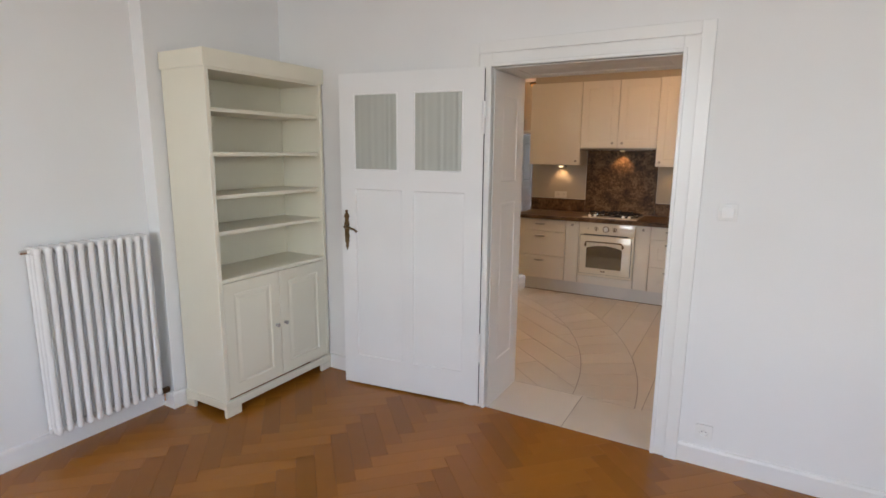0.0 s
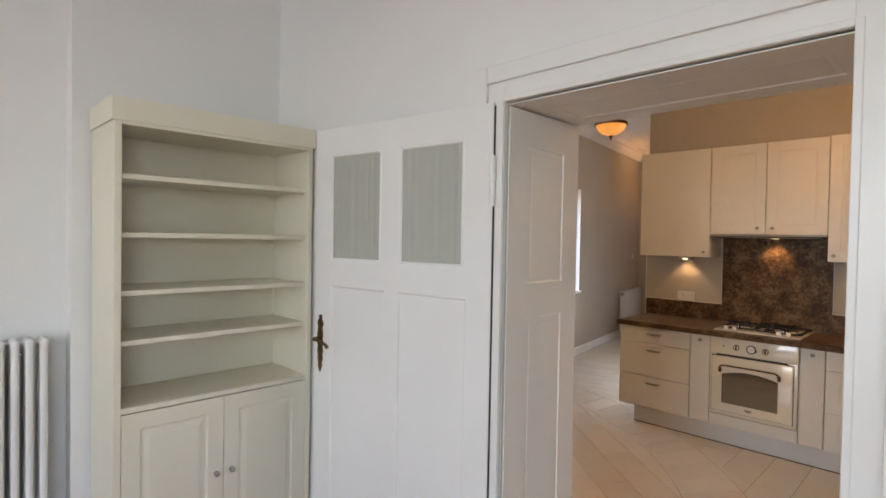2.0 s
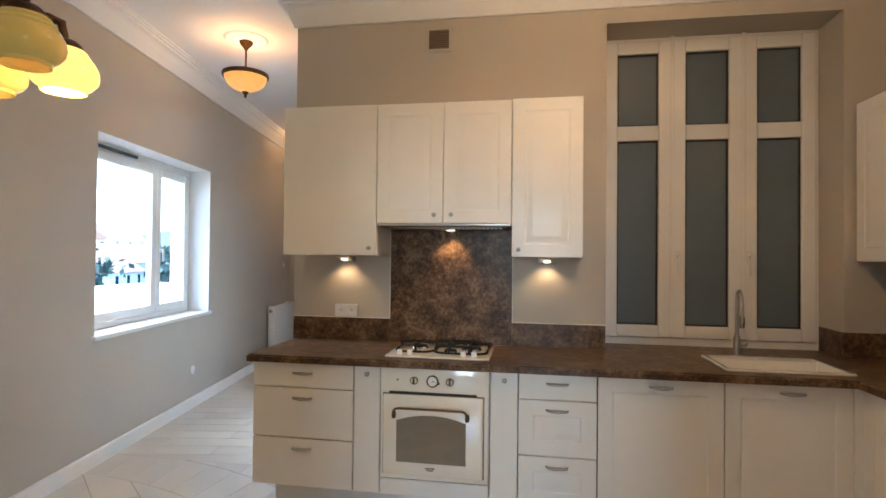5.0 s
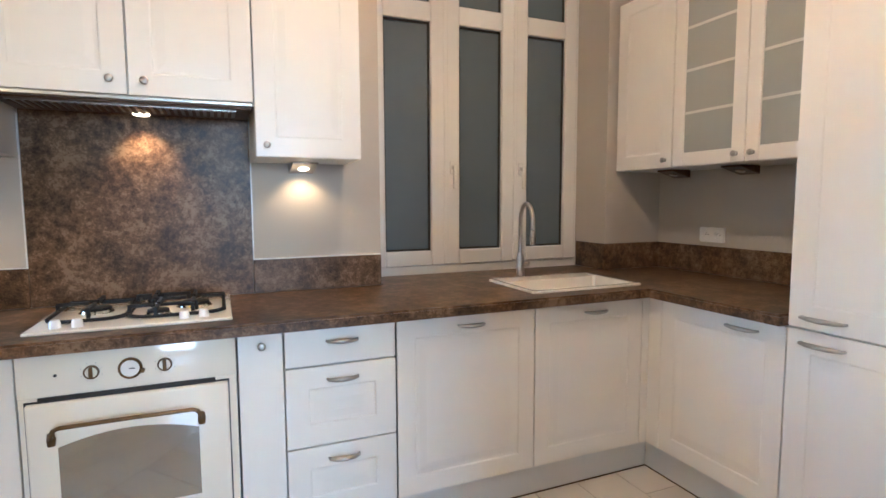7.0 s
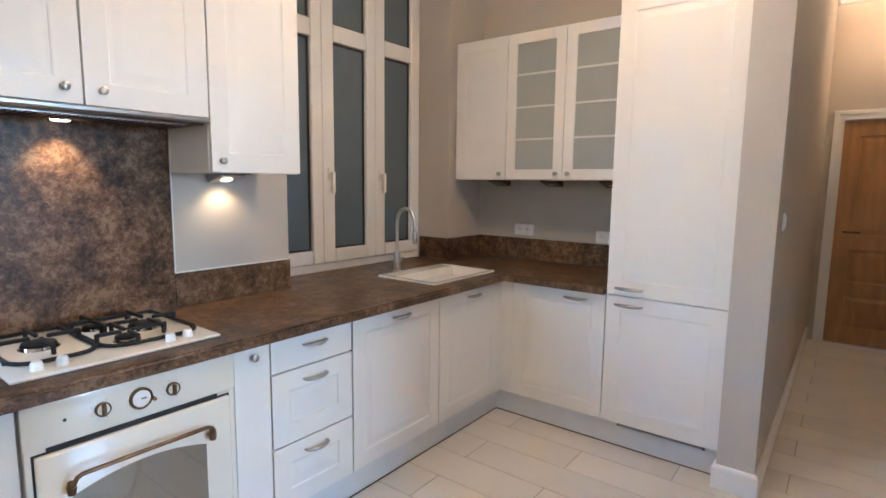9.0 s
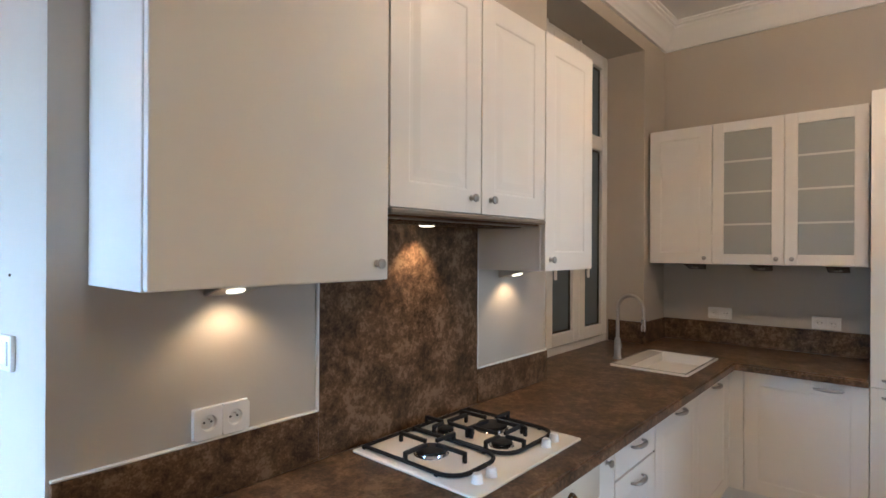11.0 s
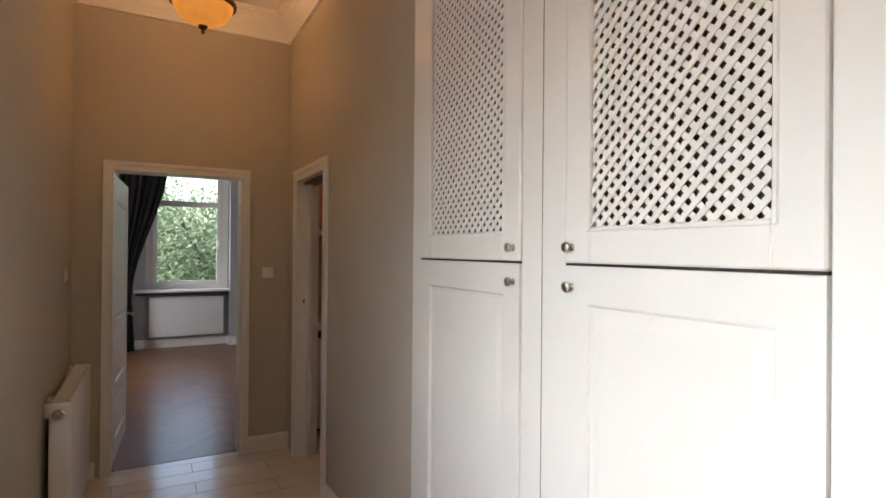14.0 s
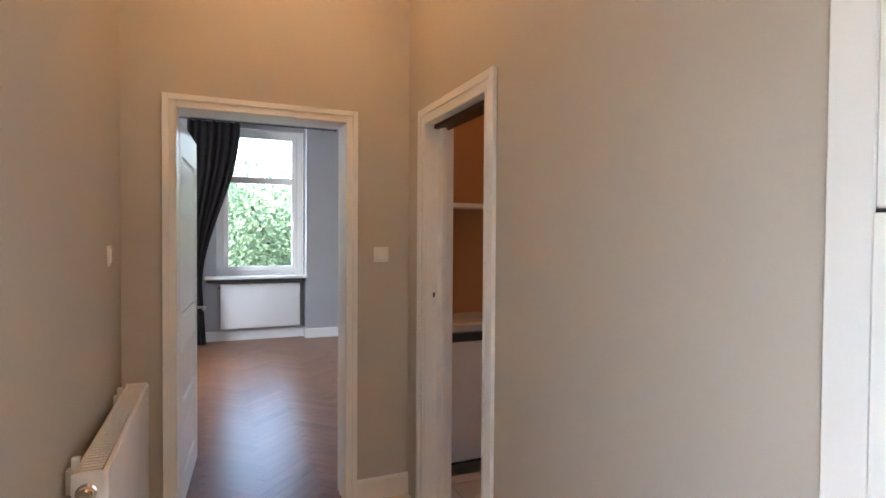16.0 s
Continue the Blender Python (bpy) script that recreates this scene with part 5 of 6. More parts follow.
SPLIT = 1.447
for x0, x1, kx in ((0.055, 0.684, 0.652), (0.866, CW - 0.078, 0.893)):
    w = x1 - x0
    d = part("lower_door", panel_slab(w - 0.006, SPLIT - 0.096, 0.022, 0.075, x=x0 + 0.003, z=0.093, y=-0.006, rail=0.09, lip=0.009, field=0.03), TRIM, cl)
    knob(d, kx, SPLIT - 0.055, -0.006)
    h = 2.737 - SPLIT - 0.006
    d = part("upper_door", frame_bars(w - 0.006, h, 0.022, 0.085, bevel=0.004, x=x0 + 0.003, z=SPLIT + 0.004, y=-0.006), TRIM, cl)
    part("bead", frame_bars(w - 0.15, h - 0.15, 0.01, 0.012, bevel=0.003, x=x0 + 0.075, z=SPLIT + 0.079, y=-0.009), TRIM, d)
    part("lattice", lattice(x0 + 0.085, x1 - 0.085, SPLIT + 0.088, SPLIT + h - 0.08, 0.0355, 0.0132, 0.002), TRIM, d, "white diagonal wooden lattice")
    knob(d, kx, SPLIT + 0.043, -0.006)
    # dark filler bar imitates shade where the doors meet
    part("seam", boxes((x0 + 0.003, x1 - 0.003, -0.002, 0.012, SPLIT - 0.002, SPLIT + 0.003)), DARK_GAP, cl, "dark joint between the doors")

# grey strip laid on the post; its colour imitates a shadow gap
part("post_seam_shade", boxes((0.7725, 0.776, -0.0008, 0.004, 0.09, 2.74)), GROUT, cl, "thin grey strip as the shade of the middle post joint")


def panel_radiator(m, w, h, label, d=0.1):
    u = thing("panel_radiator", m, label, "radiator")
    part("front_panel", boxes((0, w, -d - 0.03, -d - 0.012, 0, h - 0.004), bevel=0.005, seg=2), RADIATOR, u, smooth=True)
    part("side_panel", boxes((0, 0.004, -d - 0.02, -0.03, 0.005, h), bevel=0.001), RADIATOR, u)
    part("side_panel", boxes((w - 0.004, w, -d - 0.02, -0.03, 0.005, h), bevel=0.001), RADIATOR, u)
    part("rear_panel", boxes((0, w, -0.045, -0.03, 0, h - 0.006), bevel=0.003), RADIATOR, u)
    part("top_grille", boxes(*[(0.01 + i * 0.022, 0.022 + i * 0.022, -d - 0.012, -0.045, h - 0.005, h - 0.001) for i in range(int((w - 0.02) / 0.022))]), RADIATOR, u, "slotted top grille")
    for x in (0.08, w - 0.11):
        part("bracket", boxes((x, x + 0.03, -0.032, 0, h - 0.09, h - 0.02), (x + 0.008, x + 0.022, -0.034, -0.012, h - 0.025, h + 0.012), bevel=0.002), RADIATOR, u)
    part("valve", lathe([(0, 0.03), (0.014, 0.03), (0.02, 0.022), (0.021, 0.006), (0.026, 0.004), (0.026, 0), (0, 0)], 18, m=Matrix.Translation((0.0, -d * 0.75, h - 0.055)) @ pose(0, 0, 0, 0, -90)), CHROME, u, "round chrome valve cap", smooth=True)
    return u


panel_radiator(HALL @ pose(-1.355, 3.5, 0.10, 0, 0, 90), 0.95, 0.66, "white panel radiator under the hall switch", 0.088)
panel_radiator(HALL @ pose(-0.91, 9.48, 0.17), 1.02, 0.60, "white panel radiator under the bedroom window", 0.07)

# bedroom door leaf, open into the bedroom against the side
b_door = thing("door_2", HALL @ pose(-1.129, 4.72, 0.008, 0, 0, 86), "white bedroom door with a glazed upper field, open", "door", kind="structure")
bm = panel_slab(0.765, 1.965, 0.04, 0.1, panels=[(0.11, 0.655, 0.14, 0.42), (0.11, 0.655, 0.53, 0.82), (0.11, 0.655, 0.97, 1.80)], lip=0.012, field=0.02)
lf = part("leaf", bm, TRIM, b_door)
part("pane", boxes((0.13, 0.635, 0.005, 0.0095, 0.99, 1.78)), FROST_GLASS, lf, "frosted glass pane")
part("glazing_bar", boxes((0.12, 0.645, -0.001, 0.009, 1.49, 1.515), bevel=0.003), TRIM, lf)
part("handle_plate", boxes((0.70, 0.735, -0.004, 0.0, 0.82, 1.0), bevel=0.002), NICKEL, lf)
part("handle_lever", tube([(0.717, 0, 0.95), (0.717, -0.045, 0.95), (0.70, -0.052, 0.95), (0.61, -0.052, 0.948)], 0.008, 10), NICKEL, lf, smooth=True)

# curtain in the bedroom, gathered to the side
cu = thing("curtain", HALL @ pose(-1.27, 9.2, 0), "charcoal curtain swept to one side of the window", "curtain")
bm = bmesh.new()
rows, cols = 24, 40
grid = []
for j in range(rows + 1):
    t = j / rows
    z = 2.86 - 2.84 * t
    wide = 0.62 - 0.42 * math.sin(min(t / 0.74, 1) * math.pi / 2) ** 2.2 if t < 0.74 else 0.20 + 0.06 * (t - 0.74) / 0.26
    shift = -0.02 - 0.05 * t
    grid.append([bm.verts.new((shift + wide * i / cols, -0.035 * math.sin(i * 1.05) * (0.6 + 0.4 * math.sin(i * 0.37 + t)) - 0.02 * math.sin(t * 3), z)) for i in range(cols + 1)])
for a, b in zip(grid, grid[1:]):
    for i in range(cols):
        bm.faces.new((a[i], a[i + 1], b[i + 1], b[i]))
bmesh.ops.solidify(bm, geom=bm.faces[:], thickness=0.004)
part("cloth", bm, CURTAIN, cu, smooth=True)
cr = thing("curtain_rail", HALL @ pose(-1.45, 9.23, 2.88), "thin dark curtain rail on the ceiling wall", "curtain rail")
part("rail", tube([(0, 0, 0), (2.0, 0, 0)], 0.009, 8), BLACK, cr)
part("end_knob", lathe([(0, 0), (0.02, 0.01), (0.02, 0.03), (0, 0.04)], 12, m=Matrix.Translation((2.0, 0, 0)) @ pose(0, 0, 0, 0, 90)), BLACK, cr)
part("bracket", boxes((0.3, 0.32, 0, 0.07, -0.01, 0.01), (1.85, 1.87, 0, 0.07, -0.01, 0.01)), BLACK, cr)

# bathroom seen through the side door
ws = thing("washing_machine", HALL @ pose(0.22, 4.75, 0), "white top-loading washing machine with a dark panel", "washing machine")
part("body", boxes((0, 0.62, 0, 0.6, 0.02, 0.76), bevel=0.012, seg=2), RADIATOR, ws, smooth=True)
part("kick_strip", boxes((0.01, 0.61, 0.02, 0.58, 0.0, 0.03)), BLACK, ws)
part("control_panel", boxes((0.0, 0.62, 0.004, 0.25, 0.762, 0.815), bevel=0.006), BLACK, ws, "dark control panel")
part("lid", boxes((0.0, 0.62, 0.03, 0.6, 0.817, 0.852), bevel=0.008, seg=2), RADIATOR, ws, smooth=True)
part("lid_grip", boxes((0.06, 0.56, 0.02, 0.1, 0.853, 0.862), bevel=0.003), CARCASS, ws)
bs = thing("wall_shelf", HALL @ pose(0.16, 5.32, 1.62), "white wall shelf with small jars above the washing machine", "shelf")
part("board", boxes((0, 1.0, 0, 0.178, 0, 0.035), bevel=0.003), TRIM, bs)
for i, x in enumerate((0.16, 0.22, 0.29)):
    j = thing("small_jar", HALL @ pose(0.16 + x, 5.38, 1.6555), "small pale jar on the bathroom shelf", "jar", "bathroom jars")
    part("glass", lathe([(0, 0), (0.02, 0), (0.021, 0.03), (0.018, 0.036), (0, 0.036)], 14), CARCASS, j, smooth=True)
    part("lid", lathe([(0.019, 0.036), (0.019, 0.048), (0, 0.048)], 14), BRONZE, j)
solo("sliding_door", boxes((0.065, 0.09, 4.24, 4.94, 0.01, 1.96), bevel=0.003), TRIM, "white sliding door mostly pushed into its wall pocket", "door", m=HALL)
solo("door_track", boxes((0.04, 0.12, 3.65, 4.29, 1.945, 1.9645)), BRONZE, "dark sliding door track in the head", "track", m=HALL)
lk = thing("strike_plate", HALL @ pose(0.045, 4.294, 0), "small strike plate with a dark keyhole", "lock plate")
part("plate", boxes((-0.012, 0.012, -0.002, 0.0, 1.06, 1.16), bevel=0.001), PLASTIC, lk)
part("slot", boxes((-0.005, 0.005, -0.0035, -0.0015, 1.10, 1.125)), BLACK, lk)

# corridor door
cd = thing("door_3", pose(5.02, 4.0, 0.005, 0, 0, -90), "honey-coloured wooden panelled corridor door, closed", "door", kind="structure")
lf = part("leaf", panel_slab(0.9, 2.02, 0.04, 0.12, panels=[(0.12, 0.78, 0.15, 0.45), (0.12, 0.78, 0.57, 0.87), (0.12, 0.78, 1.0, 1.88)], lip=0.012, field=0.04), DOOR_WOOD, cd)
part("handle_lever", tube([(0.07, 0, 1.03), (0.07, -0.045, 1.03), (0.09, -0.05, 1.03), (0.19, -0.05, 1.03)], 0.009, 10), BRASS, lf, smooth=True)
casing("trim_corridor_door", "y", 3.1, 4.0, 5.0, -1, 2.03, 0.08, 0.018, "white painted door casing")

# ---- outdoors ----
setting("ground", boxes((-900, 900, -900, 900, -7.4, -7.0)), GRASS, "green ground far below the windows")
solo("terrace_roof", boxes((-22, -7.0, -12, 31, -0.5, -0.2), bevel=0.02), CONCRETE, "pale flat concrete roof below the window", "roof")
solo("terrace_base", boxes((-21.9, -7.1, -11.9, 30.9, -7.0, -0.5)), RENDER_WALL, "pale plastered annexe wall", "building")


def tree(name, x, y, z, h, spread, leaves, seed, label, leaf=0.16, foliage=LEAVES):
    rnd = random.Random(seed)
    t = thing(name, pose(x, y, z), label, "tree")
    bm = tube([(0, 0, 0), (0.05 * h * 0.2, 0.02 * h, h * 0.35), (0.0, 0.03 * h, h * 0.7)], [h * 0.03, h * 0.022, h * 0.01], 10)
    tips = []
    for k in range(9):
        a, b = rnd.uniform(0, 6.28), rnd.uniform(0.35, 0.68)
        p0 = Vector((0.01 * h, 0.02 * h, h * b * 0.9))
        tip = Vector((math.cos(a) * spread * rnd.uniform(0.4, 0.8), math.sin(a) * spread * rnd.uniform(0.4, 0.8), h * (b + rnd.uniform(0.1, 0.28))))
        mid = p0.lerp(tip, 0.5) + Vector((0, 0, 0.04 * h))
        tube([p0, mid, tip], [h * 0.010, h * 0.007, h * 0.003], 6, bm=bm)
        tips += [mid, tip, p0.lerp(tip, 0.75)]
    part("trunk", bm, BARK, t, "grey-brown trunk with limbs", smooth=True)
    vs, fs = [], []
    clumps = [tp + Vector((rnd.gauss(0, 1), rnd.gauss(0, 1), rnd.gauss(0, 0.8))) * spread * 0.22 for tp in tips for _ in range(3)]
    for i in range(leaves):
        c = clumps[i % len(clumps)] + Vector((rnd.gauss(0, 1), rnd.gauss(0, 1), rnd.gauss(0, 0.8))) * spread * 0.17
        u1 = Vector((rnd.gauss(0, 1), rnd.gauss(0, 1), rnd.gauss(0, 1))).normalized()
        u2 = u1.orthogonal().normalized()
        s = leaf * rnd.uniform(0.6, 1.3)
        n0 = len(vs)
        vs += [c - u1 * s, c + u2 * s * 0.45, c + u1 * s, c - u2 * s * 0.45]
        fs.append((n0, n0 + 1, n0 + 2, n0 + 3))
    me = bpy.data.meshes.new("crown")
    me.from_pydata([tuple(q) for q in vs], [], fs)
    me.materials.append(foliage)
    c = new("crown", me)
    c.parent = t
    tagged(c, "uneven crown of green leaves")
    return t


tree("garden_tree", -3.7, 24.0, -7.0, 11.0, 3.6, 80000, 3, "tall leafy green tree outside the bedroom window", leaf=0.055)
tree("garden_tree", -6.6, 27.0, -7.0, 11.5, 3.4, 50000, 4, "tall leafy green tree outside the bedroom window", leaf=0.06)


def house(x, y, z, w, d, h, rz, label):
    u = thing("house", pose(x, y, z, 0, 0, rz), label, "house", "houses in the town")
    wl = part("wall", boxes((-w / 2, w / 2, -d / 2, d / 2, 0, h)), RENDER_WALL, u)
    bm = bmesh.new()
    e, r = 0.4, h + w * 0.35
    a = [bm.verts.new(p) for p in ((-w / 2 - e, -d / 2 - e, h - 0.2), (w / 2 + e, -d / 2 - e, h - 0.2), (w / 2 + e, d / 2 + e, h - 0.2), (-w / 2 - e, d / 2 + e, h - 0.2), (0, -d / 2 - e, r), (0, d / 2 + e, r))]
    for q in ((0, 1, 2, 3), (0, 1, 4), (2, 3, 5), (0, 3, 5, 4), (1, 2, 5, 4)):
        bm.faces.new([a[k] for k in q])
    rf = part("roof", bm, ROOF_TILE, u, "red tiled gable roof")
    part("chimney", boxes((w * 0.15, w * 0.15 + 0.7, -0.4, 0.4, h, r + 0.8)), RENDER_WALL, rf)
    for s in (-1, 1):
        for i in range(3):
            for k in range(max(1, int(h / 3))):
                for xx, yy, along in ((s * w / 2, -d / 3 + i * d / 3, "y"), (-w / 3 + i * w / 3, s * d / 2, "x")):
                    if along == "y":
                        b = boxes((xx - 0.05, xx + 0.05, yy - 0.5, yy + 0.5, 1 + k * 3, 2.4 + k * 3))
                    else:
                        b = boxes((xx - 0.5, xx + 0.5, yy - 0.05, yy + 0.05, 1 + k * 3, 2.4 + k * 3))
                    part("window", b, DARK_PANE, wl)
    return u


house(-62, 70, -7, 9, 12, 6, 20, "pale plastered house with a red roof in the town")
house(-80, 92, -7, 10, 14, 7, -30, "pale plastered house with a red roof in the town")
house(-55, 98, -7, 9, 11, 6, 60, "pale plastered house with a red roof in the town")
house(-105, 120, -4, 12, 16, 9, 10, "pale plastered house with a red roof on the slope")
house(4, 36, -7, 14, 10, 13, 8, "tall pale town house behind the garden trees")
rnd = random.Random(7)
for k in range(16):
    tree("town_tree", -46 - rnd.uniform(0, 46), 48 + rnd.uniform(0, 62), -7, rnd.uniform(8, 12.5), rnd.uniform(3.2, 5), 1100, 20 + k, "rounded tree among the town houses, tinted blue-green for haze", leaf=0.55, foliage=TOWN_LEAVES)
bm = bmesh.new()
nx, ny = 60, 8
g = []
for i in range(nx + 1):
    a = radians(100 + 70 * i / nx)
    g.append([])
    for j in range(ny + 1):
        r = 230 + 60 * j
        hgt = (24 + 9 * math.sin(i * 0.37) + 5 * math.sin(i * 1.1 + j)) * math.sin(math.pi * min(j / ny, 1) * 0.5 + 0.0) + 2.5 * noise.noise((i * 0.9, j * 0.9, 0))
        g[-1].append(bm.verts.new((r * math.cos(a), r * math.sin(a), -7 + max(hgt, 0))))
for i in range(nx):
    for j in range(ny):
        bm.faces.new((g[i][j], g[i + 1][j], g[i + 1][j + 1], g[i][j + 1]))
# the hills' haze comes from their bluish colour
setting("backdrop", bm, GRASS, "wooded hills beyond the town, tinted bluish for haze", smooth=True)

# ---- floors, piece by piece ----
setting("floor_slab", boxes((-6.5, 5.8, -3.4, 16.2, -0.3, -0.012)), SUBFLOOR, "concrete sub-floor")
fl_k = setting("floor_kitchen", boxes((-3.3, 5.1, 3.03, 6.128, -0.012, -0.002), (-0.385, 0.655, 2.57, 3.03, -0.012, -0.002)), GROUT, "beige grout under plank tiles")
fl_h = setting("floor_hall", boxes((-1.4, 0.0, -0.3, 4.62, -0.012, -0.0026), (0.0, 1.9, 3.0, 5.5, -0.012, -0.0022)), GROUT, "beige grout under hall tiles", m=HALL)
fl_l = setting("floor_living", boxes((-2.3, 3.7, -3.3, 2.57, -0.012, -0.003)), SUBFLOOR, "dark joints under the oak parquet")
fl_b = setting("floor_bedroom", boxes((-3.1, 0.9, 4.63, 9.6, -0.012, -0.003)), SUBFLOOR, "dark joints under the reddish parquet", m=HALL)


def plate_mesh(name, poly, z0, z1, mat, bevel=0.0008):
    """A flat piece over a convex plan polygon, with a small chamfer."""
    c = Vector((sum(p[0] for p in poly) / len(poly), sum(p[1] for p in poly) / len(poly)))
    vs, fs, n = [], [], len(poly)
    for inset, z in ((0, z0), (0, z1 - bevel), (bevel, z1)):
        for p in poly:
            d = Vector(p) - c
            q = c + d * (1 - inset / max(d.length, 0.02) * 1.4)
            vs.append((q.x, q.y, z))
    for r in range(2):
        for k in range(n):
            j = (k + 1) % n
            fs.append((r * n + k, r * n + j, (r + 1) * n + j, (r + 1) * n + k))
    fs.append(tuple(2 * n + k for k in range(n)))
    return vs, fs


def clip(poly, x0, x1, y0, y1):
    for ax, s, lim in ((0, 1, x1), (0, -1, -x0), (1, 1, y1), (1, -1, -y0)):
        out = []
        for a, b in zip(poly, poly[1:] + poly[:1]):
            da, db = lim - s * a[ax], lim - s * b[ax]
            if da >= 0:
                out.append(a)
            if (da > 0) != (db > 0) and abs(da - db) > 1e-12:
                t = da / (da - db)
                out.append((a[0] + (b[0] - a[0]) * t, a[1] + (b[1] - a[1]) * t))
        poly = out
        if len(poly) < 3:
            return []
    out = []
    for p in poly:
        if not out or (Vector(p) - Vector(out[-1])).length > 1e-4:
            out.append(p)
    return out if len(out) > 2 else []


def area(p):
    return abs(sum(a[0] * b[1] - b[0] * a[1] for a, b in zip(p, p[1:] + p[:1]))) / 2


def lay(parent, name, rest, pieces, near, mat, z0, z1, limit=300):
    """Pieces nearest to the walk become objects, the others one mesh."""
    pieces = sorted(pieces, key=lambda p: near(sum(q[0] for q in p) / len(p), sum(q[1] for q in p) / len(p)))
    shared = {}
    for p in pieces[:limit]:
        ox, oy = p[0]
        loc = [(round(x - ox, 4), round(y - oy, 4)) for x, y in p]
        key = tuple(loc)
        if key not in shared:
            me = bpy.data.meshes.new(name)
            vs, fs = plate_mesh(name, loc, z0, z1, mat)
            me.from_pydata(vs, [], fs)
            me.materials.append(mat)
            shared[key] = me
        ob = new(name, shared[key])
        ob.parent = parent
        ob.location = (ox, oy, 0)
    vs, fs = [], []
    for p in pieces[limit:]:
        v, f = plate_mesh(name, p, z0, z1, mat)
        n = len(vs)
        vs += v
        fs += [tuple(k + n for k in q) for q in f]
    if vs:
        me = bpy.data.meshes.new(rest)
        me.from_pydata(vs, [], fs)
        me.materials.append(mat)
        ob = new(rest, me)
        ob.parent = parent
        tagged(ob, "", "", "", "stuff")


# plank tiles, running along y in half bond
TW, TL, GAP = 0.2235, 0.914, 0.0022


def plank_tiles(zones, x_first, y_first, i0, i1, j0, j1, wide=TW, across=False):
    out = []
    for i in range(i0, i1):
        x0, shift = x_first + i * wide, y_first + (TL / 2 if i % 2 == 0 else 0.0)
        for j in range(j0, j1):
            y0 = shift + j * TL
            whole = [(x0 + GAP, y0 + GAP), (x0 + wide - GAP, y0 + GAP), (x0 + wide - GAP, y0 + TL - GAP), (x0 + GAP, y0 + TL - GAP)]
            if across:
                whole = [(q, p) for p, q in whole]
            for z in zones:
                p = clip(whole, *z)
                if p and area(p) > 4e-4:
                    out.append(p)
    return out


# the dining place is a disc of oblique planks inside a curved band, the kitchen lies outside it
ARC_X, ARC_Y, ARC_IN, ARC_OUT = -2.95, 2.80, 3.005, 3.404


def trim_round(poly, radius, inside):
    """The part of a plan polygon inside or outside the circle, its cut edge following the arc."""
    dense = []
    for a, b in zip(poly, poly[1:] + poly[:1]):
        n = max(1, int(math.hypot(b[0] - a[0], b[1] - a[1]) / 0.05))
        dense += [(a[0] + (b[0] - a[0]) * k / n, a[1] + (b[1] - a[1]) * k / n, k == 0) for k in range(n)]
    s = [(math.hypot(p[0] - ARC_X, p[1] - ARC_Y) - radius) * (1 if inside else -1) for p in dense]
    if max(s) <= 0:
        return poly
    if min(s) >= 0:
        return []
    k0 = next(k for k in range(len(s)) if s[k - 1] > 0 and s[k] <= 0)
    cross = lambda p, q, u, v: (p[0] + (q[0] - p[0]) * u / (u - v), p[1] + (q[1] - p[1]) * u / (u - v))
    n = len(dense)
    start = cross(dense[k0 - 1], dense[k0], s[k0 - 1], s[k0])
    out, k = [start], k0
    while s[k % n] <= 0:
        if dense[k % n][2]:
            out.append(dense[k % n][:2])
        k += 1
        if k > k0 + n:
            return []
    end = cross(dense[(k - 1) % n], dense[k % n], s[(k - 1) % n], s[k % n])
    a0, a1 = (math.atan2(p[1] - ARC_Y, p[0] - ARC_X) for p in (end, start))
    m = max(1, int(abs(a1 - a0) * radius / 0.06))
    return out + [(ARC_X + radius * math.cos(a0 + (a1 - a0) * j / m), ARC_Y + radius * math.sin(a0 + (a1 - a0) * j / m)) for j in range(m)]


kitchen_tiles = [trim_round(p, ARC_OUT + 0.003, False) for p in plank_tiles([(-3.3, 5.0, 3.03, 6.128)], 0.042, 5.39, -16, 24, -4, 2)]
turn = Matrix.Rotation(radians(-40.3), 2)
for p in plank_tiles([(-9, 9, -9, 9)], 0.02, 0.35, -30, 30, -9, 9):
    q = [tuple(turn @ Vector((b, a)) + Vector((-0.84, 4.14))) for a, b in p]
    q = clip(q, -3.3, 0.6, 3.034, 6.128)
    if q:
        kitchen_tiles.append(trim_round(q, ARC_IN - 0.003, True))
k, wedge = 0, 0.066
while k * wedge < 1.75:
    b0, b1 = k * wedge + 0.0008, (k + 1) * wedge - 0.0008
    lean = 0.035
    on = lambda r, b: (ARC_X + r * math.cos(b), ARC_Y + r * math.sin(b))
    q = [on(ARC_IN + 0.0025, b0), on(ARC_OUT - 0.0025, b0 + lean), on(ARC_OUT - 0.0025, (b0 + b1) / 2 + lean), on(ARC_OUT - 0.0025, b1 + lean), on(ARC_IN + 0.0025, b1), on(ARC_IN + 0.0025, (b0 + b1) / 2)]
    kitchen_tiles.append(clip(q, -3.3, 0.6, 3.034, 6.128))
    k += 1
kitchen_tiles += [[(-0.383, 2.572), (0.108, 2.572), (0.108, 3.028), (-0.383, 3.028)], [(0.1125, 2.572), (0.653, 2.572), (0.653, 3.028), (0.1125, 3.028)]]
kitchen_tiles = [p for p in kitchen_tiles if len(p) > 2 and area(p) > 4e-4]
lay(fl_k, "floor_tile", "far_floor_tiles", kitchen_tiles, lambda x, y: (x - 0.2) ** 2 * 0.6 + (y - 4.6) ** 2, TILE, -0.004, 0.0)
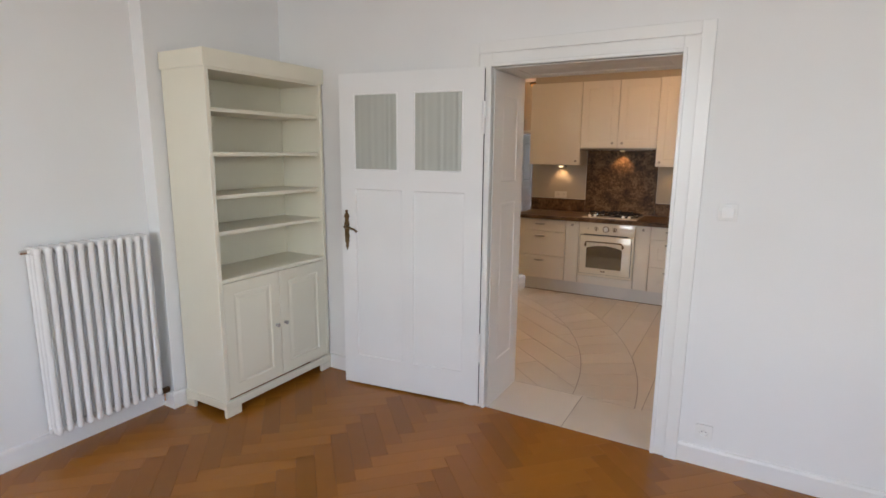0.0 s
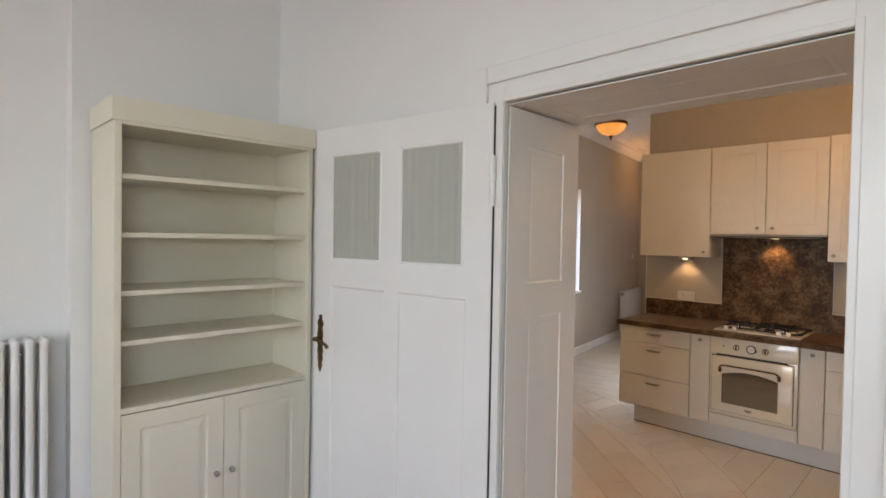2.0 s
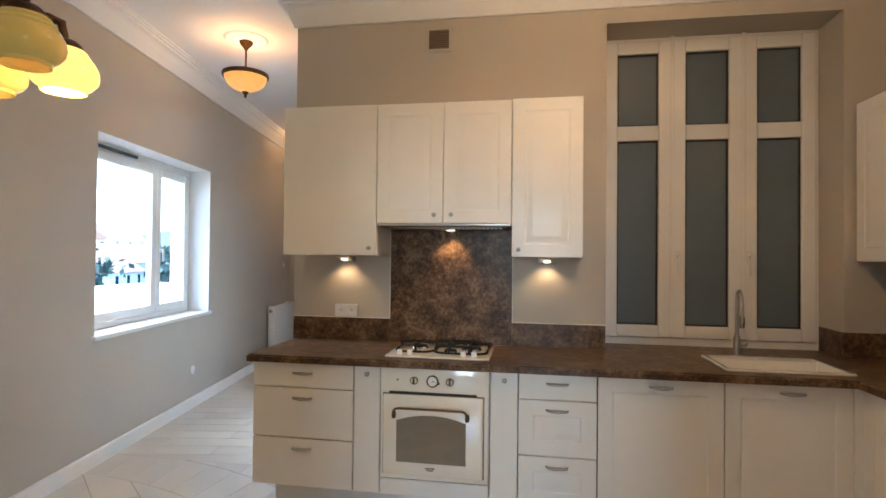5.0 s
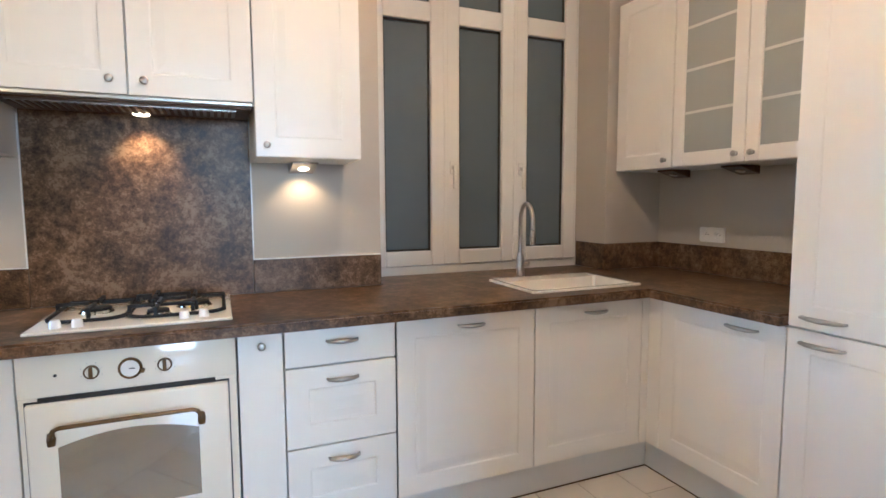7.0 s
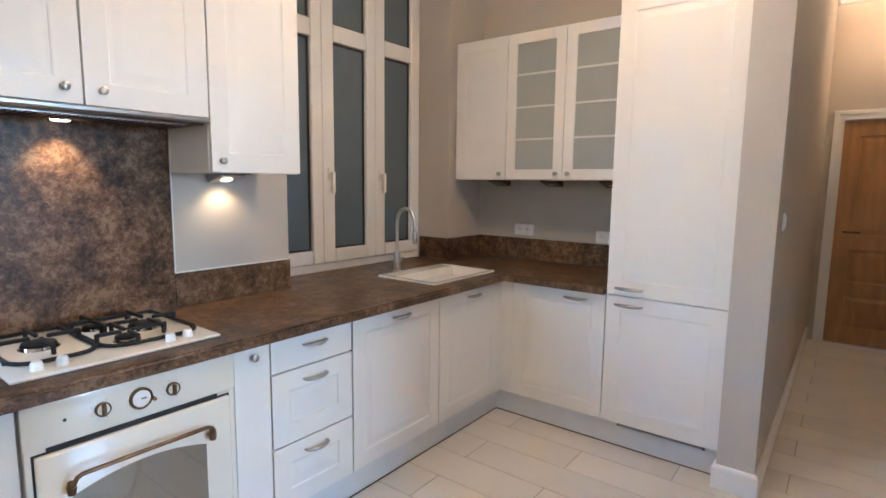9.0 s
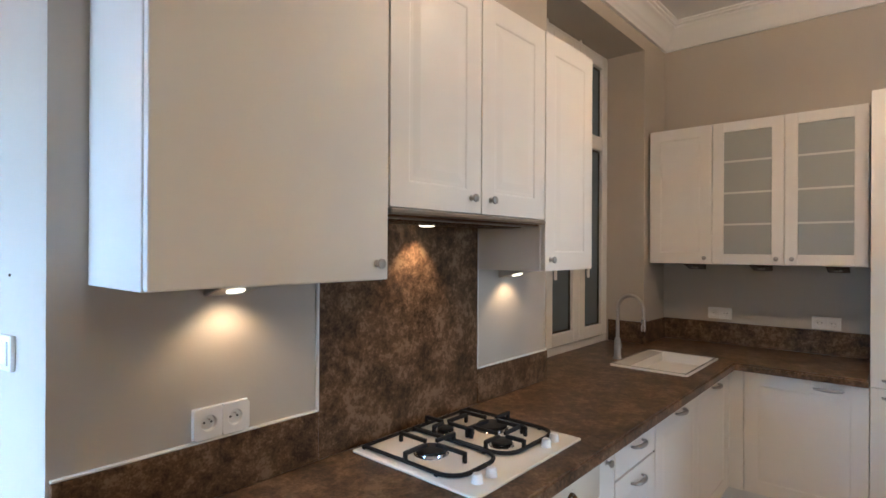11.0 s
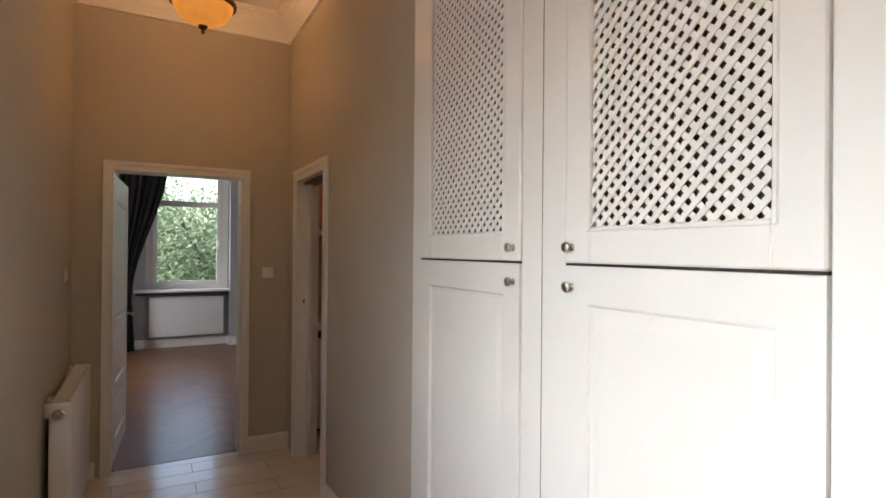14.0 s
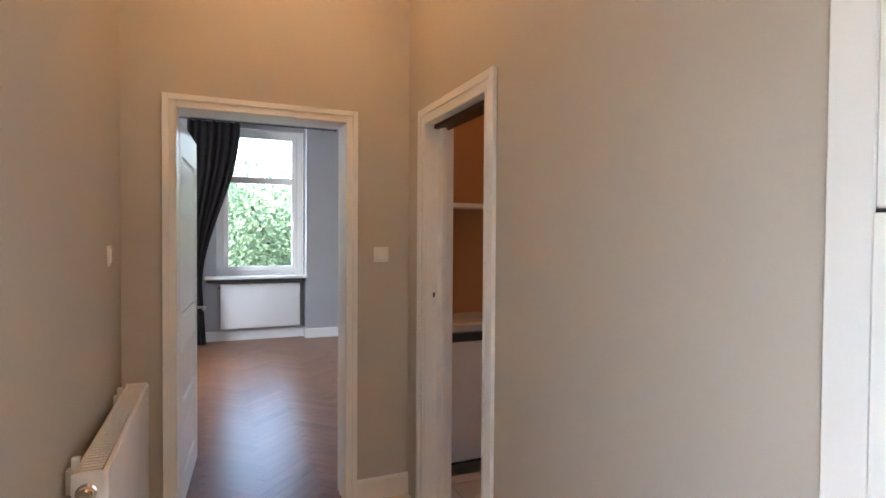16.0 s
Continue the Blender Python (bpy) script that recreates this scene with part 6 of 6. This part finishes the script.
hall_tiles = plank_tiles([(-1.355, 0.0, -0.3, 4.62), (0.0, 1.9, 3.0, 5.5)], 4.19, -0.66, -30, 10, -4, 5, 0.172, True)
lay(fl_h, "floor_tile", "far_floor_tiles", [q for q in (clip([hall(*q) for q in p], -9, 9, 6.13, 19) for p in hall_tiles) if q], lambda x, y: (x + 2.3) ** 2 + (y - 9.0) ** 2 * 0.2, TILE, -0.004, 0.0, 200)


def herringbone(x0, x1, y0, y1, w, n, turn, ox=0.0, oy=0.0, ways=(0, 1)):
    """Staves n widths long, at the given turn in degrees."""
    out, c, s = [], math.cos(radians(turn)), math.sin(radians(turn))
    g = 0.0003
    reach = int(8 / w)
    L = n * w
    for a in range(-reach, reach):
        for k in range(-int(reach / n) - 1, int(reach / n) + 1):
            bx, by = (a + 2 * n * k) * w, a * w
            both = ((bx, bx + L, by, by + w), (bx + L, bx + L + w, by - L + w, by + w))
            for rect in (both[i] for i in ways):
                u0, u1, v0, v1 = rect[0] + g, rect[1] - g, rect[2] + g, rect[3] - g
                poly = [(ox + u * c - v * s, oy + u * s + v * c) for u, v in ((u0, v0), (u1, v0), (u1, v1), (u0, v1))]
                if max(p[0] for p in poly) < x0 or min(p[0] for p in poly) > x1 or max(p[1] for p in poly) < y0 or min(p[1] for p in poly) > y1:
                    continue
                p = clip(poly, x0, x1, y0, y1)
                if p and area(p) > 2e-4:
                    out.append(p)
    return out


# the two stave directions differ in colour to imitate their uneven sheen
for way, oak in ((0, OAK), (1, OAK_CROSS_DIM)):
    lay(fl_l, "parquet_stave", "far_parquet_staves", herringbone(-2.17, 3.6, -3.2, 2.565, 0.095, 5, 45, -0.6, 1.0, (way,)), lambda x, y: (x + 0.6) ** 2 + (y - 1.6) ** 2 * 1.5, oak, -0.004, 0.0, 150)
bed = [[hall(*q) for q in p] for p in herringbone(-3.0, 0.8, 4.63, 9.48, 0.075, 6, 45, -0.7, 5.5)]
lay(fl_b, "parquet_stave", "far_parquet_staves", bed, lambda x, y: (x + 3.2) ** 2 + (y - 12.0) ** 2 * 0.3, RED_OAK, -0.004, 0.0, 250)
